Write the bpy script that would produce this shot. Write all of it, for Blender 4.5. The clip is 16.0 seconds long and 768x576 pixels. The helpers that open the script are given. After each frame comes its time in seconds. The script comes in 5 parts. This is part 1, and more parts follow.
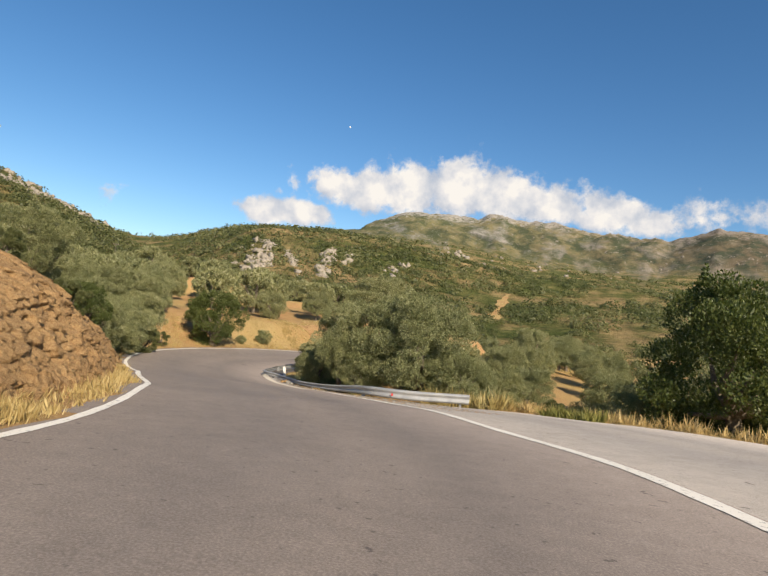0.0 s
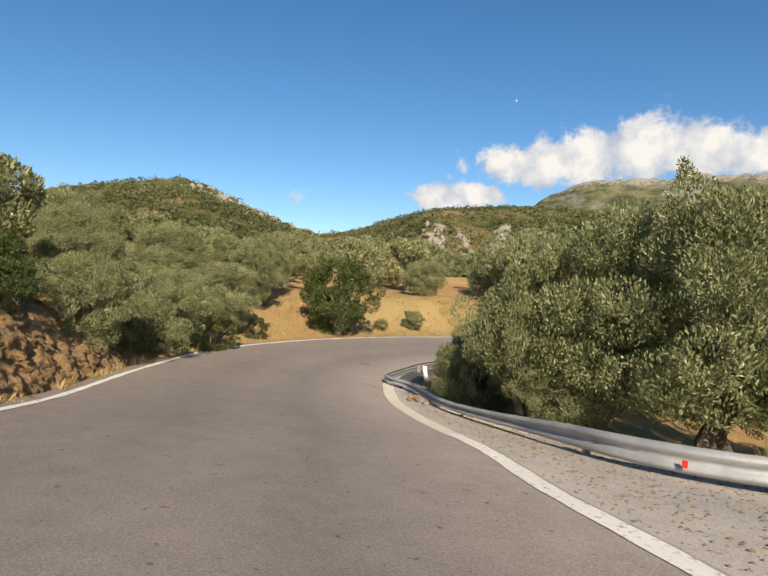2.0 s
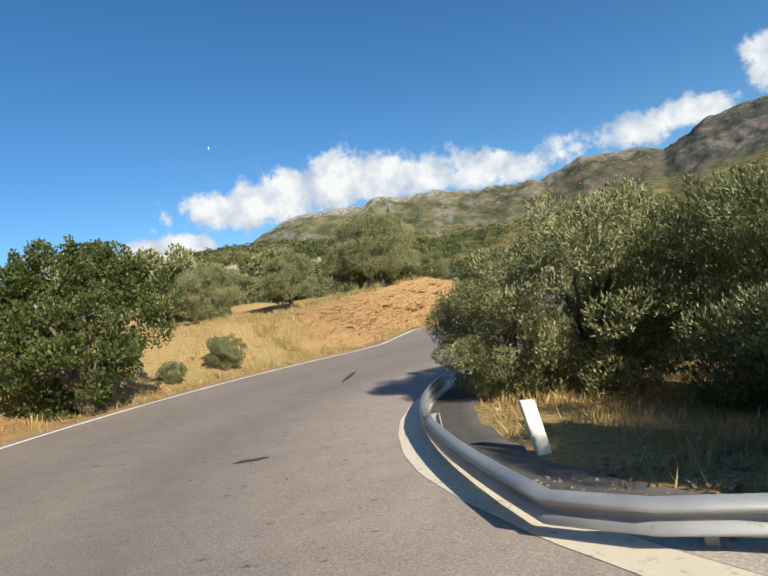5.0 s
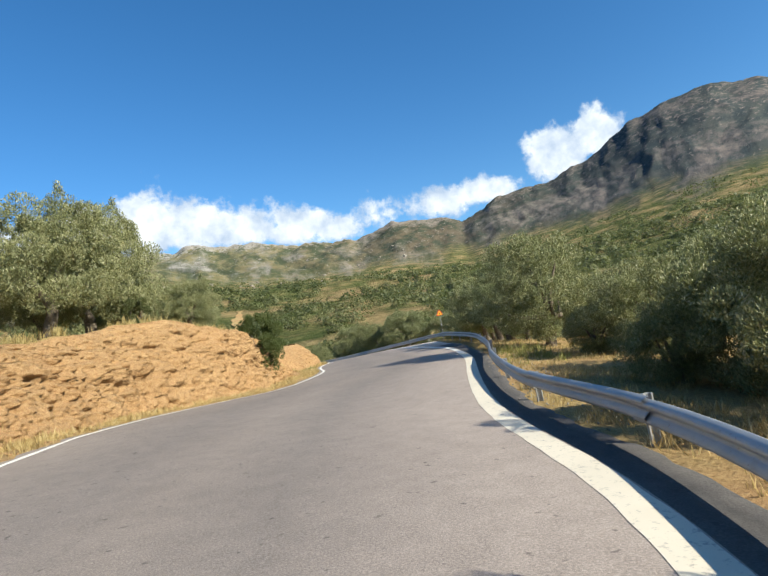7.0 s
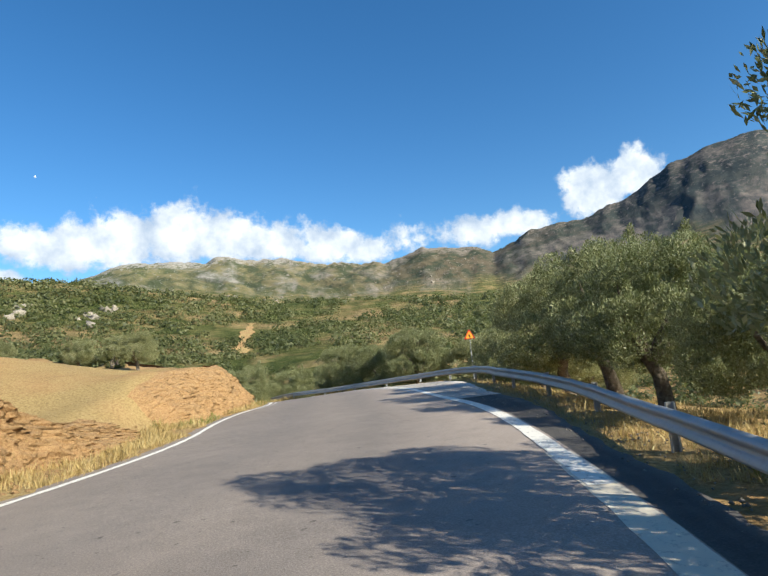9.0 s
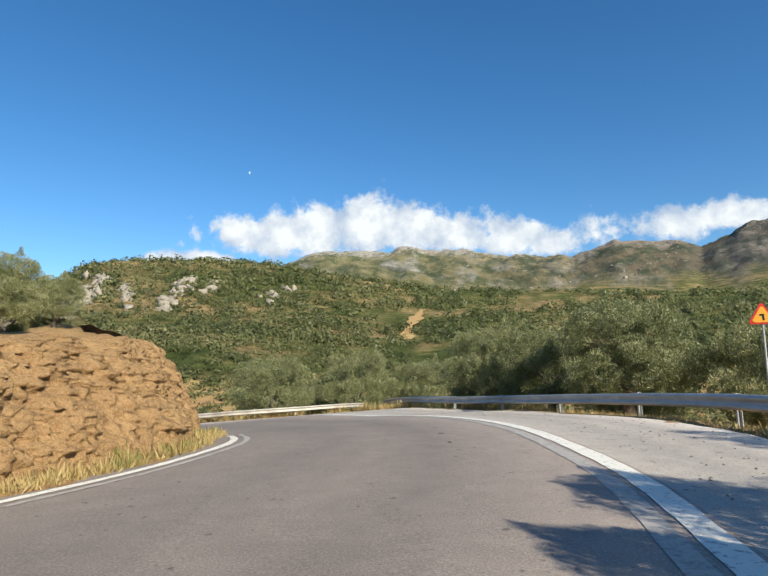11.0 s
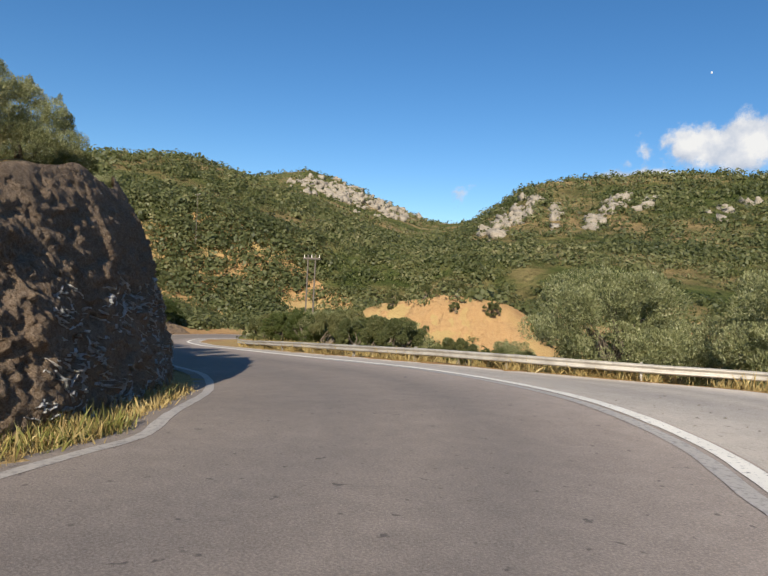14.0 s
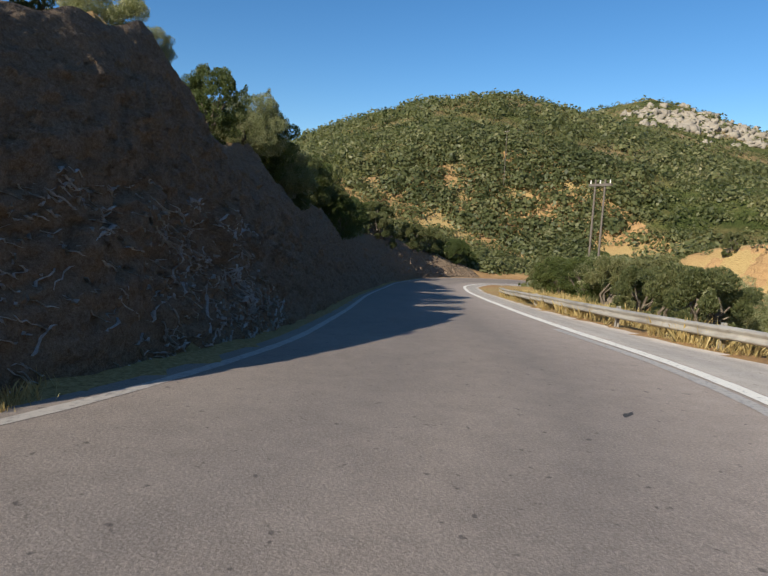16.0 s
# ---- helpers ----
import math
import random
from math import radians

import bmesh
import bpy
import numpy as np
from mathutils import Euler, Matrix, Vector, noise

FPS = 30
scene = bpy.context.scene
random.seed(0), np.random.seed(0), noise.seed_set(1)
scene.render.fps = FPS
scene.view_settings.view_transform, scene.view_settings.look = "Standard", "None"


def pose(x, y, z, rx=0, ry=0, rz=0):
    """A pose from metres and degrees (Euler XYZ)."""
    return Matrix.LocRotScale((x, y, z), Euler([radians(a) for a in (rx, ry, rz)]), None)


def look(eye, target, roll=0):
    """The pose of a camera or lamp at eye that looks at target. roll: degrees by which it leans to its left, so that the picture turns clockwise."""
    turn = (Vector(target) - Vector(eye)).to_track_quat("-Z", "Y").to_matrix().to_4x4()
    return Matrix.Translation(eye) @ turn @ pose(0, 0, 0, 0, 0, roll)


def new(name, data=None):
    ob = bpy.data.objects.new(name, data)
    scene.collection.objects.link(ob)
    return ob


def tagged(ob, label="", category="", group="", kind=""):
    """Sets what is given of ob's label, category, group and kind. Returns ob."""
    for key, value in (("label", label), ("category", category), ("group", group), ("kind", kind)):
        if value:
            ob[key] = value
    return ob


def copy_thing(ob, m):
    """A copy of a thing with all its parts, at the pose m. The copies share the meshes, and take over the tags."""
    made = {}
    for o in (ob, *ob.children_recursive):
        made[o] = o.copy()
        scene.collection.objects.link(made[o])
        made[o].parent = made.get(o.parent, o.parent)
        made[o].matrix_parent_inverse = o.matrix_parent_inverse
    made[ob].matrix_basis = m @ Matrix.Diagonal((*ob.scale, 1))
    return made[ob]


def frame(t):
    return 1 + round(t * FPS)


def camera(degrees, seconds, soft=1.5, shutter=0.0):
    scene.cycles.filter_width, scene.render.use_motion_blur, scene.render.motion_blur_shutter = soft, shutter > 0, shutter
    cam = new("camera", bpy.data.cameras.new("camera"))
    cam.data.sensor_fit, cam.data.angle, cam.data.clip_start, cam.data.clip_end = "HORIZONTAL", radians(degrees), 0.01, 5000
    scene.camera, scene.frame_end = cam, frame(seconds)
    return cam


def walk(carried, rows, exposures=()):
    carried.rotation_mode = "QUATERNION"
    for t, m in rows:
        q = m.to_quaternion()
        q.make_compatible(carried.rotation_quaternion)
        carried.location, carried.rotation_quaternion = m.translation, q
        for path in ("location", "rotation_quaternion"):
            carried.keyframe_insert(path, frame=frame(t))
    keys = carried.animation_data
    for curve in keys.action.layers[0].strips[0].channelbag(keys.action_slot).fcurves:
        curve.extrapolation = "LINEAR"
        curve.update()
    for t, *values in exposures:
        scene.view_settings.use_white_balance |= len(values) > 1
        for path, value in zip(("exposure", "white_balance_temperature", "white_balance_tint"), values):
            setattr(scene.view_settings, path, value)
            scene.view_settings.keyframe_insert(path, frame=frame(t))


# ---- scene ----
cam = camera(68.57, 16.0, soft=1.5)
ROWS = [
    (0, pose(-0.014, -0.435, -0.027, 93.23, -6.35, -0.41)),
    (0.5, pose(0.271, 2.979, -0.105, 92.56, -6.35, 5.25)),
    (1, pose(0.166, 6.620, -0.270, 91.58, -5.64, 11.39)),
    (1.5, pose(-0.165, 9.698, -0.558, 90.64, -4.29, 15.63)),
    (2, pose(-0.743, 12.488, -0.767, 90.21, -2.63, 17.65)),
    (2.5, pose(-1.768, 14.773, -1.049, 90.28, -0.05, 16.49)),
    (3, pose(-3.108, 17.021, -1.280, 91.58, 1.54, 15.13)),
    (3.5, pose(-4.156, 19.026, -1.567, 92.63, 4.71, 8.67)),
    (4, pose(-5.220, 20.983, -1.786, 91.76, 8.76, 2.92)),
    (4.5, pose(-5.975, 22.571, -1.953, 91.79, 9.73, -3.69)),
    (5, pose(-6.647, 25.252, -2.161, 92.69, 10.52, -9.17)),
    (5.2, pose(-6.796, 26.199, -2.231, 93.79, 10.13, -9.80)),
    (5.9, pose(-6.719, 31.083, -2.255, 94.20, 10.05, -16.58)),
    (6.6, pose(-3.692, 37.164, -2.229, 94.63, 9.96, -23.36)),
    (7.3, pose(1.752, 41.946, -2.253, 95.25, 9.76, -30.11)),
    (7.5, pose(2.513, 43.584, -2.269, 95.64, 9.57, -30.44)),
    (8, pose(4.703, 47.990, -2.273, 96.72, 8.24, -31.40)),
    (8.2, pose(5.652, 49.654, -2.280, 97.23, 7.85, -30.91)),
    (9.25, pose(11.435, 58.025, -2.244, 97.64, 4.43, -23.72)),
    (10.3, pose(16.039, 66.934, -2.207, 98.06, 1.01, -16.58)),
    (10.5, pose(16.513, 68.311, -2.195, 98.15, 0.64, -14.79)),
    (11, pose(17.884, 71.610, -2.191, 97.79, 0.69, -8.08)),
    (11.5, pose(19.037, 74.717, -2.184, 96.25, -0.17, -2.60)),
    (12, pose(19.959, 77.359, -2.169, 94.45, -1.22, 4.07)),
    (12.5, pose(20.346, 79.816, -2.175, 92.73, -2.36, 10.52)),
    (13, pose(20.813, 81.907, -2.206, 91.50, -3.00, 17.73)),
    (13.5, pose(20.960, 83.983, -2.276, 90.10, -3.02, 25.66)),
    (14, pose(20.498, 86.448, -2.413, 89.14, -3.02, 34.85)),
    (14.5, pose(19.851, 88.633, -2.556, 88.72, -2.61, 45.06)),
    (15, pose(18.733, 90.706, -2.779, 88.82, -2.47, 56.86)),
    (15.5, pose(18.023, 92.461, -2.876, 87.52, -2.17, 63.40)),
    (16, pose(16.898, 94.088, -2.940, 82.04, -2.35, 67.20)),
]
walk(cam, ROWS, exposures=(
    (0.0, 0.59, 6950, 11), (2.0, 0.60, 6900, 10), (3.5, 0.58, 6750, 8), (5.0, 0.64, 6350, 6), (7.4, 0.90, 6050, 4), (8.3, 0.90, 6100, 4),
    (10.4, 0.74, 6100, 4), (12.0, 0.66, 6450, 9), (13.5, 0.56, 6500, 10), (15.0, 0.50, 6250, 8), (16.0, 0.54, 6250, 8)))

# ---- light ----
SUN_AZ, SUN_EL = 153.5, 31.0          # clockwise from +y, and above the horizon
world = bpy.data.worlds.new("sky")
scene.world = world
world.use_nodes = True
wn, wl = world.node_tree.nodes, world.node_tree.links
bg = wn["Background"]
sky = wn.new("ShaderNodeTexSky")
sky.sky_type, sky.sun_disc = "NISHITA", False
sky.sun_elevation, sky.sun_rotation = radians(SUN_EL), radians(SUN_AZ)
sky.altitude, sky.air_density, sky.dust_density, sky.ozone_density = 600, 1.0, 0.60, 3.0
tone = wn.new("ShaderNodeHueSaturation")
tone.inputs["Saturation"].default_value = 1.24
wl.new(sky.outputs[0], tone.inputs["Color"])
wl.new(tone.outputs[0], bg.inputs[0])
bg.inputs[1].default_value = 0.092
sun = new("sun", bpy.data.lights.new("sun", "SUN"))
sun.data.energy, sun.data.angle, sun.data.color = 5.0, radians(0.53), (1.0, 0.90, 0.75)
sd = Vector((math.sin(radians(SUN_AZ)) * math.cos(radians(SUN_EL)), math.cos(radians(SUN_AZ)) * math.cos(radians(SUN_EL)), math.sin(radians(SUN_EL))))
sun.matrix_world = look(sd * 50, (0, 0, 0))


# ---- materials ----
def material(name, rough=0.9, spec=0.25):
    m = bpy.data.materials.new(name)
    m.use_nodes = True
    b = m.node_tree.nodes["Principled BSDF"]
    b.inputs["Roughness"].default_value = rough
    b.inputs["Specular IOR Level"].default_value = spec
    return m, m.node_tree.nodes, m.node_tree.links, b


def ramp(n, l, fac, stops):
    r = n.new("ShaderNodeValToRGB")
    e = r.color_ramp.elements
    while len(e) < len(stops):
        e.new(0.5)
    for el, (p, c) in zip(e, stops):
        el.position, el.color = p, (*c, 1)
    l.new(fac, r.inputs[0])
    return r.outputs[0]


def noise_tex(n, l, scale, detail=6, rough=0.6, vec=None, dist=0.0):
    t = n.new("ShaderNodeTexNoise")
    t.inputs["Scale"].default_value, t.inputs["Detail"].default_value = scale, detail
    t.inputs["Roughness"].default_value, t.inputs["Distortion"].default_value = rough, dist
    if vec is not None:
        l.new(vec, t.inputs["Vector"])
    return t.outputs["Fac"]


def position(n):
    return n.new("ShaderNodeNewGeometry").outputs["Position"]


def mix(n, l, fac, a, b, mode="MIX"):
    m = n.new("ShaderNodeMix")
    m.data_type, m.blend_type = "RGBA", mode
    for s, v in ((m.inputs[0], fac), (m.inputs[6], a), (m.inputs[7], b)):
        if hasattr(v, "is_output"):
            l.new(v, s)
        else:
            s.default_value = v if isinstance(v, (int, float)) else (*v, 1)
    return m.outputs[2]


def calc(n, l, op, a, b=0.0, clamp=False):
    m = n.new("ShaderNodeMath")
    m.operation, m.use_clamp = op, clamp
    for s, v in zip(m.inputs, (a, b)):
        if hasattr(v, "is_output"):
            l.new(v, s)
        else:
            s.default_value = v
    return m.outputs[0]


def bump(n, l, bsdf, height, strength=0.3, dist=0.05):
    b = n.new("ShaderNodeBump")
    b.inputs["Strength"].default_value, b.inputs["Distance"].default_value = strength, dist
    l.new(height, b.inputs["Height"])
    l.new(b.outputs[0], bsdf.inputs["Normal"])


def asphalt_material(name, base, warm):
    m, n, l, b = material(name, 0.85, 0.3)
    p = position(n)
    big = noise_tex(n, l, 0.35, 5, 0.6, p)
    mid = noise_tex(n, l, 3.0, 5, 0.6, p)
    grain = noise_tex(n, l, 55, 3, 0.7, p)
    c = ramp(n, l, big, [(0.3, [v * 0.80 for v in base]), (0.7, [v * 1.06 for v in warm])])
    c = mix(n, l, 0.45, c, ramp(n, l, mid, [(0.35, [v * 0.85 for v in base]), (0.65, [v * 1.15 for v in warm])]))
    c = mix(n, l, 0.42, c, ramp(n, l, grain, [(0.3, [v * 0.35 for v in base]), (0.5, base), (0.70, [v * 2.0 for v in base])]))
    spots = noise_tex(n, l, 9, 2, 0.5, p)
    c = mix(n, l, ramp(n, l, spots, [(0.68, (0, 0, 0)), (0.74, (0.7, 0.7, 0.7))]), c, (0.06, 0.05, 0.045))
    lane = n.new("ShaderNodeAttribute")
    lane.attribute_name = "across"
    wob = calc(n, l, "ADD", lane.outputs["Fac"], calc(n, l, "MULTIPLY", calc(n, l, "SUBTRACT", big, 0.5), 0.10))
    tracks = ramp(n, l, wob, [(0.0, (0.84, 0.83, 0.81)), (0.12, (0.76, 0.75, 0.735)), (0.25, (0.59, 0.585, 0.58)), (0.36, (0.44, 0.445, 0.45)), (0.5, (0.53, 0.525, 0.515)), (0.65, (0.44, 0.445, 0.45)), (0.8, (0.50, 0.50, 0.495)), (1.0, (0.58, 0.57, 0.55))])
    c = mix(n, l, 0.8, c, tracks, "OVERLAY")
    l.new(c, b.inputs["Base Color"])
    bump(n, l, b, grain, 0.5, 0.01)
    return m


ASPHALT = asphalt_material("asphalt", (0.205, 0.170, 0.145), (0.250, 0.208, 0.175))
SHOULDER = asphalt_material("worn_asphalt", (0.37, 0.325, 0.28), (0.45, 0.40, 0.345))
# the guard rail's shade is put into this near-black asphalt tone
SHADED_GUTTER = asphalt_material("shaded_gutter_asphalt", (0.075, 0.068, 0.062), (0.12, 0.108, 0.096))


def paint_material(name, base, wear=(0.56, 0.66)):
    m, n, l, b = material(name, 0.6, 0.4)
    p = position(n)
    w = noise_tex(n, l, 14, 6, 0.7, p)
    big = noise_tex(n, l, 1.2, 4, 0.6, p)
    c = mix(n, l, ramp(n, l, big, [(0.3, (0, 0, 0)), (0.7, (0.5, 0.5, 0.5))]), base, [v * 0.8 for v in base])
    c = mix(n, l, ramp(n, l, w, [(wear[0], (0, 0, 0)), (wear[1], (1, 1, 1))]), c, (0.22, 0.20, 0.18))
    l.new(c, b.inputs["Base Color"])
    return m


PAINT = paint_material("road_paint", (0.80, 0.75, 0.65))
OLD_PAINT = paint_material("faded_paint", (0.44, 0.395, 0.345), (0.48, 0.66))
DUSTY_PAINT = paint_material("dusty_paint", (0.68, 0.60, 0.46), (0.56, 0.72))


def ground_material():
    m, n, l, b = material("dry_ground", 0.95, 0.1)
    p = position(n)
    big = noise_tex(n, l, 0.12, 6, 0.6, p)
    mid = noise_tex(n, l, 0.9, 6, 0.65, p)
    fine = noise_tex(n, l, 14, 6, 0.7, p)
    soil = ramp(n, l, mid, [(0.25, (0.20, 0.105, 0.045)), (0.5, (0.36, 0.205, 0.085)), (0.75, (0.50, 0.31, 0.14))])
    grass = ramp(n, l, fine, [(0.25, (0.16, 0.115, 0.04)), (0.5, (0.36, 0.26, 0.10)), (0.8, (0.52, 0.41, 0.19))])
    c = mix(n, l, ramp(n, l, big, [(0.40, (0, 0, 0)), (0.58, (1, 1, 1))]), soil, grass)
    c = mix(n, l, 0.35, c, ramp(n, l, fine, [(0.3, (0.10, 0.06, 0.03)), (0.6, (0.42, 0.28, 0.14)), (0.8, (0.62, 0.48, 0.30))]))
    l.new(c, b.inputs["Base Color"])
    bump(n, l, b, fine, 0.8, 0.06)
    return m


GROUND = ground_material()


def rock_material(name, tones):
    m, n, l, b = material(name, 0.92, 0.15)
    p = position(n)
    sc = n.new("ShaderNodeVectorMath")
    sc.operation = "MULTIPLY"
    sc.inputs[1].default_value = (1, 1, 2.2)
    l.new(p, sc.inputs[0])
    big = noise_tex(n, l, 0.5, 6, 0.6, p)
    strata = noise_tex(n, l, 2.6, 8, 0.7, sc.outputs[0], 0.6)
    fine = noise_tex(n, l, 22, 5, 0.7, p)
    c = ramp(n, l, strata, [(0.28, tones[0]), (0.45, tones[1]), (0.62, tones[2]), (0.8, tones[3])])
    c = mix(n, l, ramp(n, l, big, [(0.42, (0, 0, 0)), (0.62, (0.75, 0.75, 0.75))]), c, tones[4])
    c = mix(n, l, 0.42, c, ramp(n, l, fine, [(0.34, tones[0]), (0.66, tones[3])]))
    c = mix(n, l, 0.28, c, ramp(n, l, noise_tex(n, l, 70, 3, 0.7, p), [(0.38, tones[0]), (0.64, tones[3])]))
    warp = n.new("ShaderNodeTexNoise")
    warp.inputs["Scale"].default_value = 1.7
    l.new(p, warp.inputs["Vector"])
    bent = n.new("ShaderNodeVectorMath")
    bent.operation = "MULTIPLY_ADD"
    l.new(warp.outputs["Color"], bent.inputs[0])
    bent.inputs[1].default_value = (1.9, 1.9, 1.9)
    l.new(sc.outputs[0], bent.inputs[2])
    vor = n.new("ShaderNodeTexVoronoi")
    vor.feature = "DISTANCE_TO_EDGE"
    vor.inputs["Scale"].default_value = 1.9
    l.new(bent.outputs[0], vor.inputs["Vector"])
    crack = ramp(n, l, vor.outputs["Distance"], [(0.0, (0.78, 0.78, 0.78)), (0.03, (1, 1, 1))])
    c = mix(n, l, crack, [v * 0.8 for v in tones[0]], c)
    l.new(c, b.inputs["Base Color"])
    bump(n, l, b, calc(n, l, "ADD", mix(n, l, 0.4, strata, fine), calc(n, l, "MULTIPLY", crack, 0.2)), 1.0, 0.14)
    return m


# OCHRE's recipe in darker browns, with the cutting's shade put into the tones
CLIFF = rock_material("shade_brown_schist", [(0.060, 0.036, 0.019), (0.155, 0.095, 0.048), (0.24, 0.155, 0.085), (0.42, 0.34, 0.26), (0.18, 0.105, 0.052)])
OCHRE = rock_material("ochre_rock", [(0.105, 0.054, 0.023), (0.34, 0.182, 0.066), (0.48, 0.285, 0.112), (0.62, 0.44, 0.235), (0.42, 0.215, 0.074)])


LIMESTONE = rock_material("pale_limestone", [(0.11, 0.095, 0.075), (0.25, 0.22, 0.18), (0.36, 0.33, 0.285), (0.50, 0.47, 0.42), (0.29, 0.22, 0.15)])


FLAKE = rock_material("pale_schist", [(0.30, 0.28, 0.25), (0.55, 0.52, 0.48), (0.68, 0.65, 0.60), (0.78, 0.76, 0.72), (0.50, 0.46, 0.40)])
CRAG = rock_material("weathered_limestone", [(0.12, 0.10, 0.075), (0.25, 0.215, 0.165), (0.36, 0.315, 0.25), (0.48, 0.44, 0.37), (0.27, 0.20, 0.13)])


def hill_material():
    m, n, l, b = material("scrub_hillside", 0.95, 0.05)
    p = position(n)
    vor = n.new("ShaderNodeTexVoronoi")
    vor.inputs["Scale"].default_value = 0.13
    l.new(p, vor.inputs["Vector"])
    clump = noise_tex(n, l, 0.09, 8, 0.72, p)
    big = noise_tex(n, l, 0.006, 8, 0.62, p)
    patch = noise_tex(n, l, 0.022, 7, 0.66, p)
    green = ramp(n, l, clump, [(0.30, (0.030, 0.042, 0.012)), (0.48, (0.072, 0.086, 0.026)), (0.62, (0.15, 0.14, 0.052)), (0.75, (0.27, 0.22, 0.10))])
    soil = ramp(n, l, clump, [(0.3, (0.17, 0.12, 0.055)), (0.6, (0.37, 0.26, 0.125))])
    low = mix(n, l, ramp(n, l, patch, [(0.47, (0, 0, 0)), (0.60, (0.85, 0.85, 0.85))]), green, soil)
    sp = n.new("ShaderNodeSeparateXYZ")
    l.new(p, sp.inputs[0])
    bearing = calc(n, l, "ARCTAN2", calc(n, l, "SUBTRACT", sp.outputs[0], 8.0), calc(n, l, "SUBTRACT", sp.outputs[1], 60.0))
    wall = n.new("ShaderNodeCombineXYZ")
    l.new(calc(n, l, "MULTIPLY", bearing, 2600), wall.inputs[0])
    l.new(sp.outputs[2], wall.inputs[1])
    pw = wall.outputs[0]
    crag = noise_tex(n, l, 0.022, 9, 0.72, pw)
    hbig = noise_tex(n, l, 0.0045, 7, 0.62, pw)
    hpatch = noise_tex(n, l, 0.012, 8, 0.66, pw)
    streak = noise_tex(n, l, 0.05, 8, 0.72, pw, 0.8)
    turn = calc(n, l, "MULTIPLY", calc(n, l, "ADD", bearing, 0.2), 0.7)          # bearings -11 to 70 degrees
    # grass, bush and rock tones; distance haze is mixed in as bluer tints rightwards
    hazy_meadow = ramp(n, l, turn, [(0.20, (0.19, 0.165, 0.080)), (0.40, (0.175, 0.145, 0.075)), (0.56, (0.125, 0.098, 0.062)), (0.74, (0.076, 0.074, 0.064)), (0.95, (0.066, 0.072, 0.064))])
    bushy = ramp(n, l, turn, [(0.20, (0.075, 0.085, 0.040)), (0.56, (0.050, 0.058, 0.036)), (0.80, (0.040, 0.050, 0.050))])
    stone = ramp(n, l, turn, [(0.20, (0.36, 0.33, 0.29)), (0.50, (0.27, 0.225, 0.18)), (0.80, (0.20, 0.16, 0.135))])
    grassy = mix(n, l, ramp(n, l, hpatch, [(0.44, (0, 0, 0)), (0.58, (1, 1, 1))]), bushy, hazy_meadow)
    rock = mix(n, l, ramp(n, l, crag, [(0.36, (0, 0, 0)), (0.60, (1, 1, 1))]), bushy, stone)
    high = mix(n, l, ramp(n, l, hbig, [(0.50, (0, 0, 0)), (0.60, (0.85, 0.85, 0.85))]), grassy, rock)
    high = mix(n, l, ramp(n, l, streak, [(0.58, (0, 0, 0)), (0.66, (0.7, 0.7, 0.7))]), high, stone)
    crest = n.new("ShaderNodeMapRange")
    crest.inputs["From Min"].default_value, crest.inputs["From Max"].default_value = 430, 600
    crest.inputs["To Max"].default_value = 0.26
    l.new(sp.outputs[2], crest.inputs["Value"])
    fewer = ramp(n, l, turn, [(0.50, (1, 1, 1)), (0.72, (0.35, 0.35, 0.35))])
    bare_top = ramp(n, l, calc(n, l, "ADD", streak, calc(n, l, "MULTIPLY", crest.outputs[0], fewer)), [(0.60, (0, 0, 0)), (0.70, (0.8, 0.8, 0.8))])
    high = mix(n, l, bare_top, high, stone)
    sep = n.new("ShaderNodeSeparateXYZ")
    l.new(p, sep.inputs[0])
    alt = calc(n, l, "ADD", sep.outputs[2], calc(n, l, "MULTIPLY", calc(n, l, "SUBTRACT", hbig, 0.5), 320))
    f = n.new("ShaderNodeMapRange")
    f.inputs["From Min"].default_value, f.inputs["From Max"].default_value = 120, 240
    l.new(alt, f.inputs["Value"])
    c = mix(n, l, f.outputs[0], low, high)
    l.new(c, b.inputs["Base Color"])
    bump(n, l, b, mix(n, l, f.outputs[0], clump, mix(n, l, 0.5, crag, streak)), 0.9, 5.0)
    return m


HILL = hill_material()


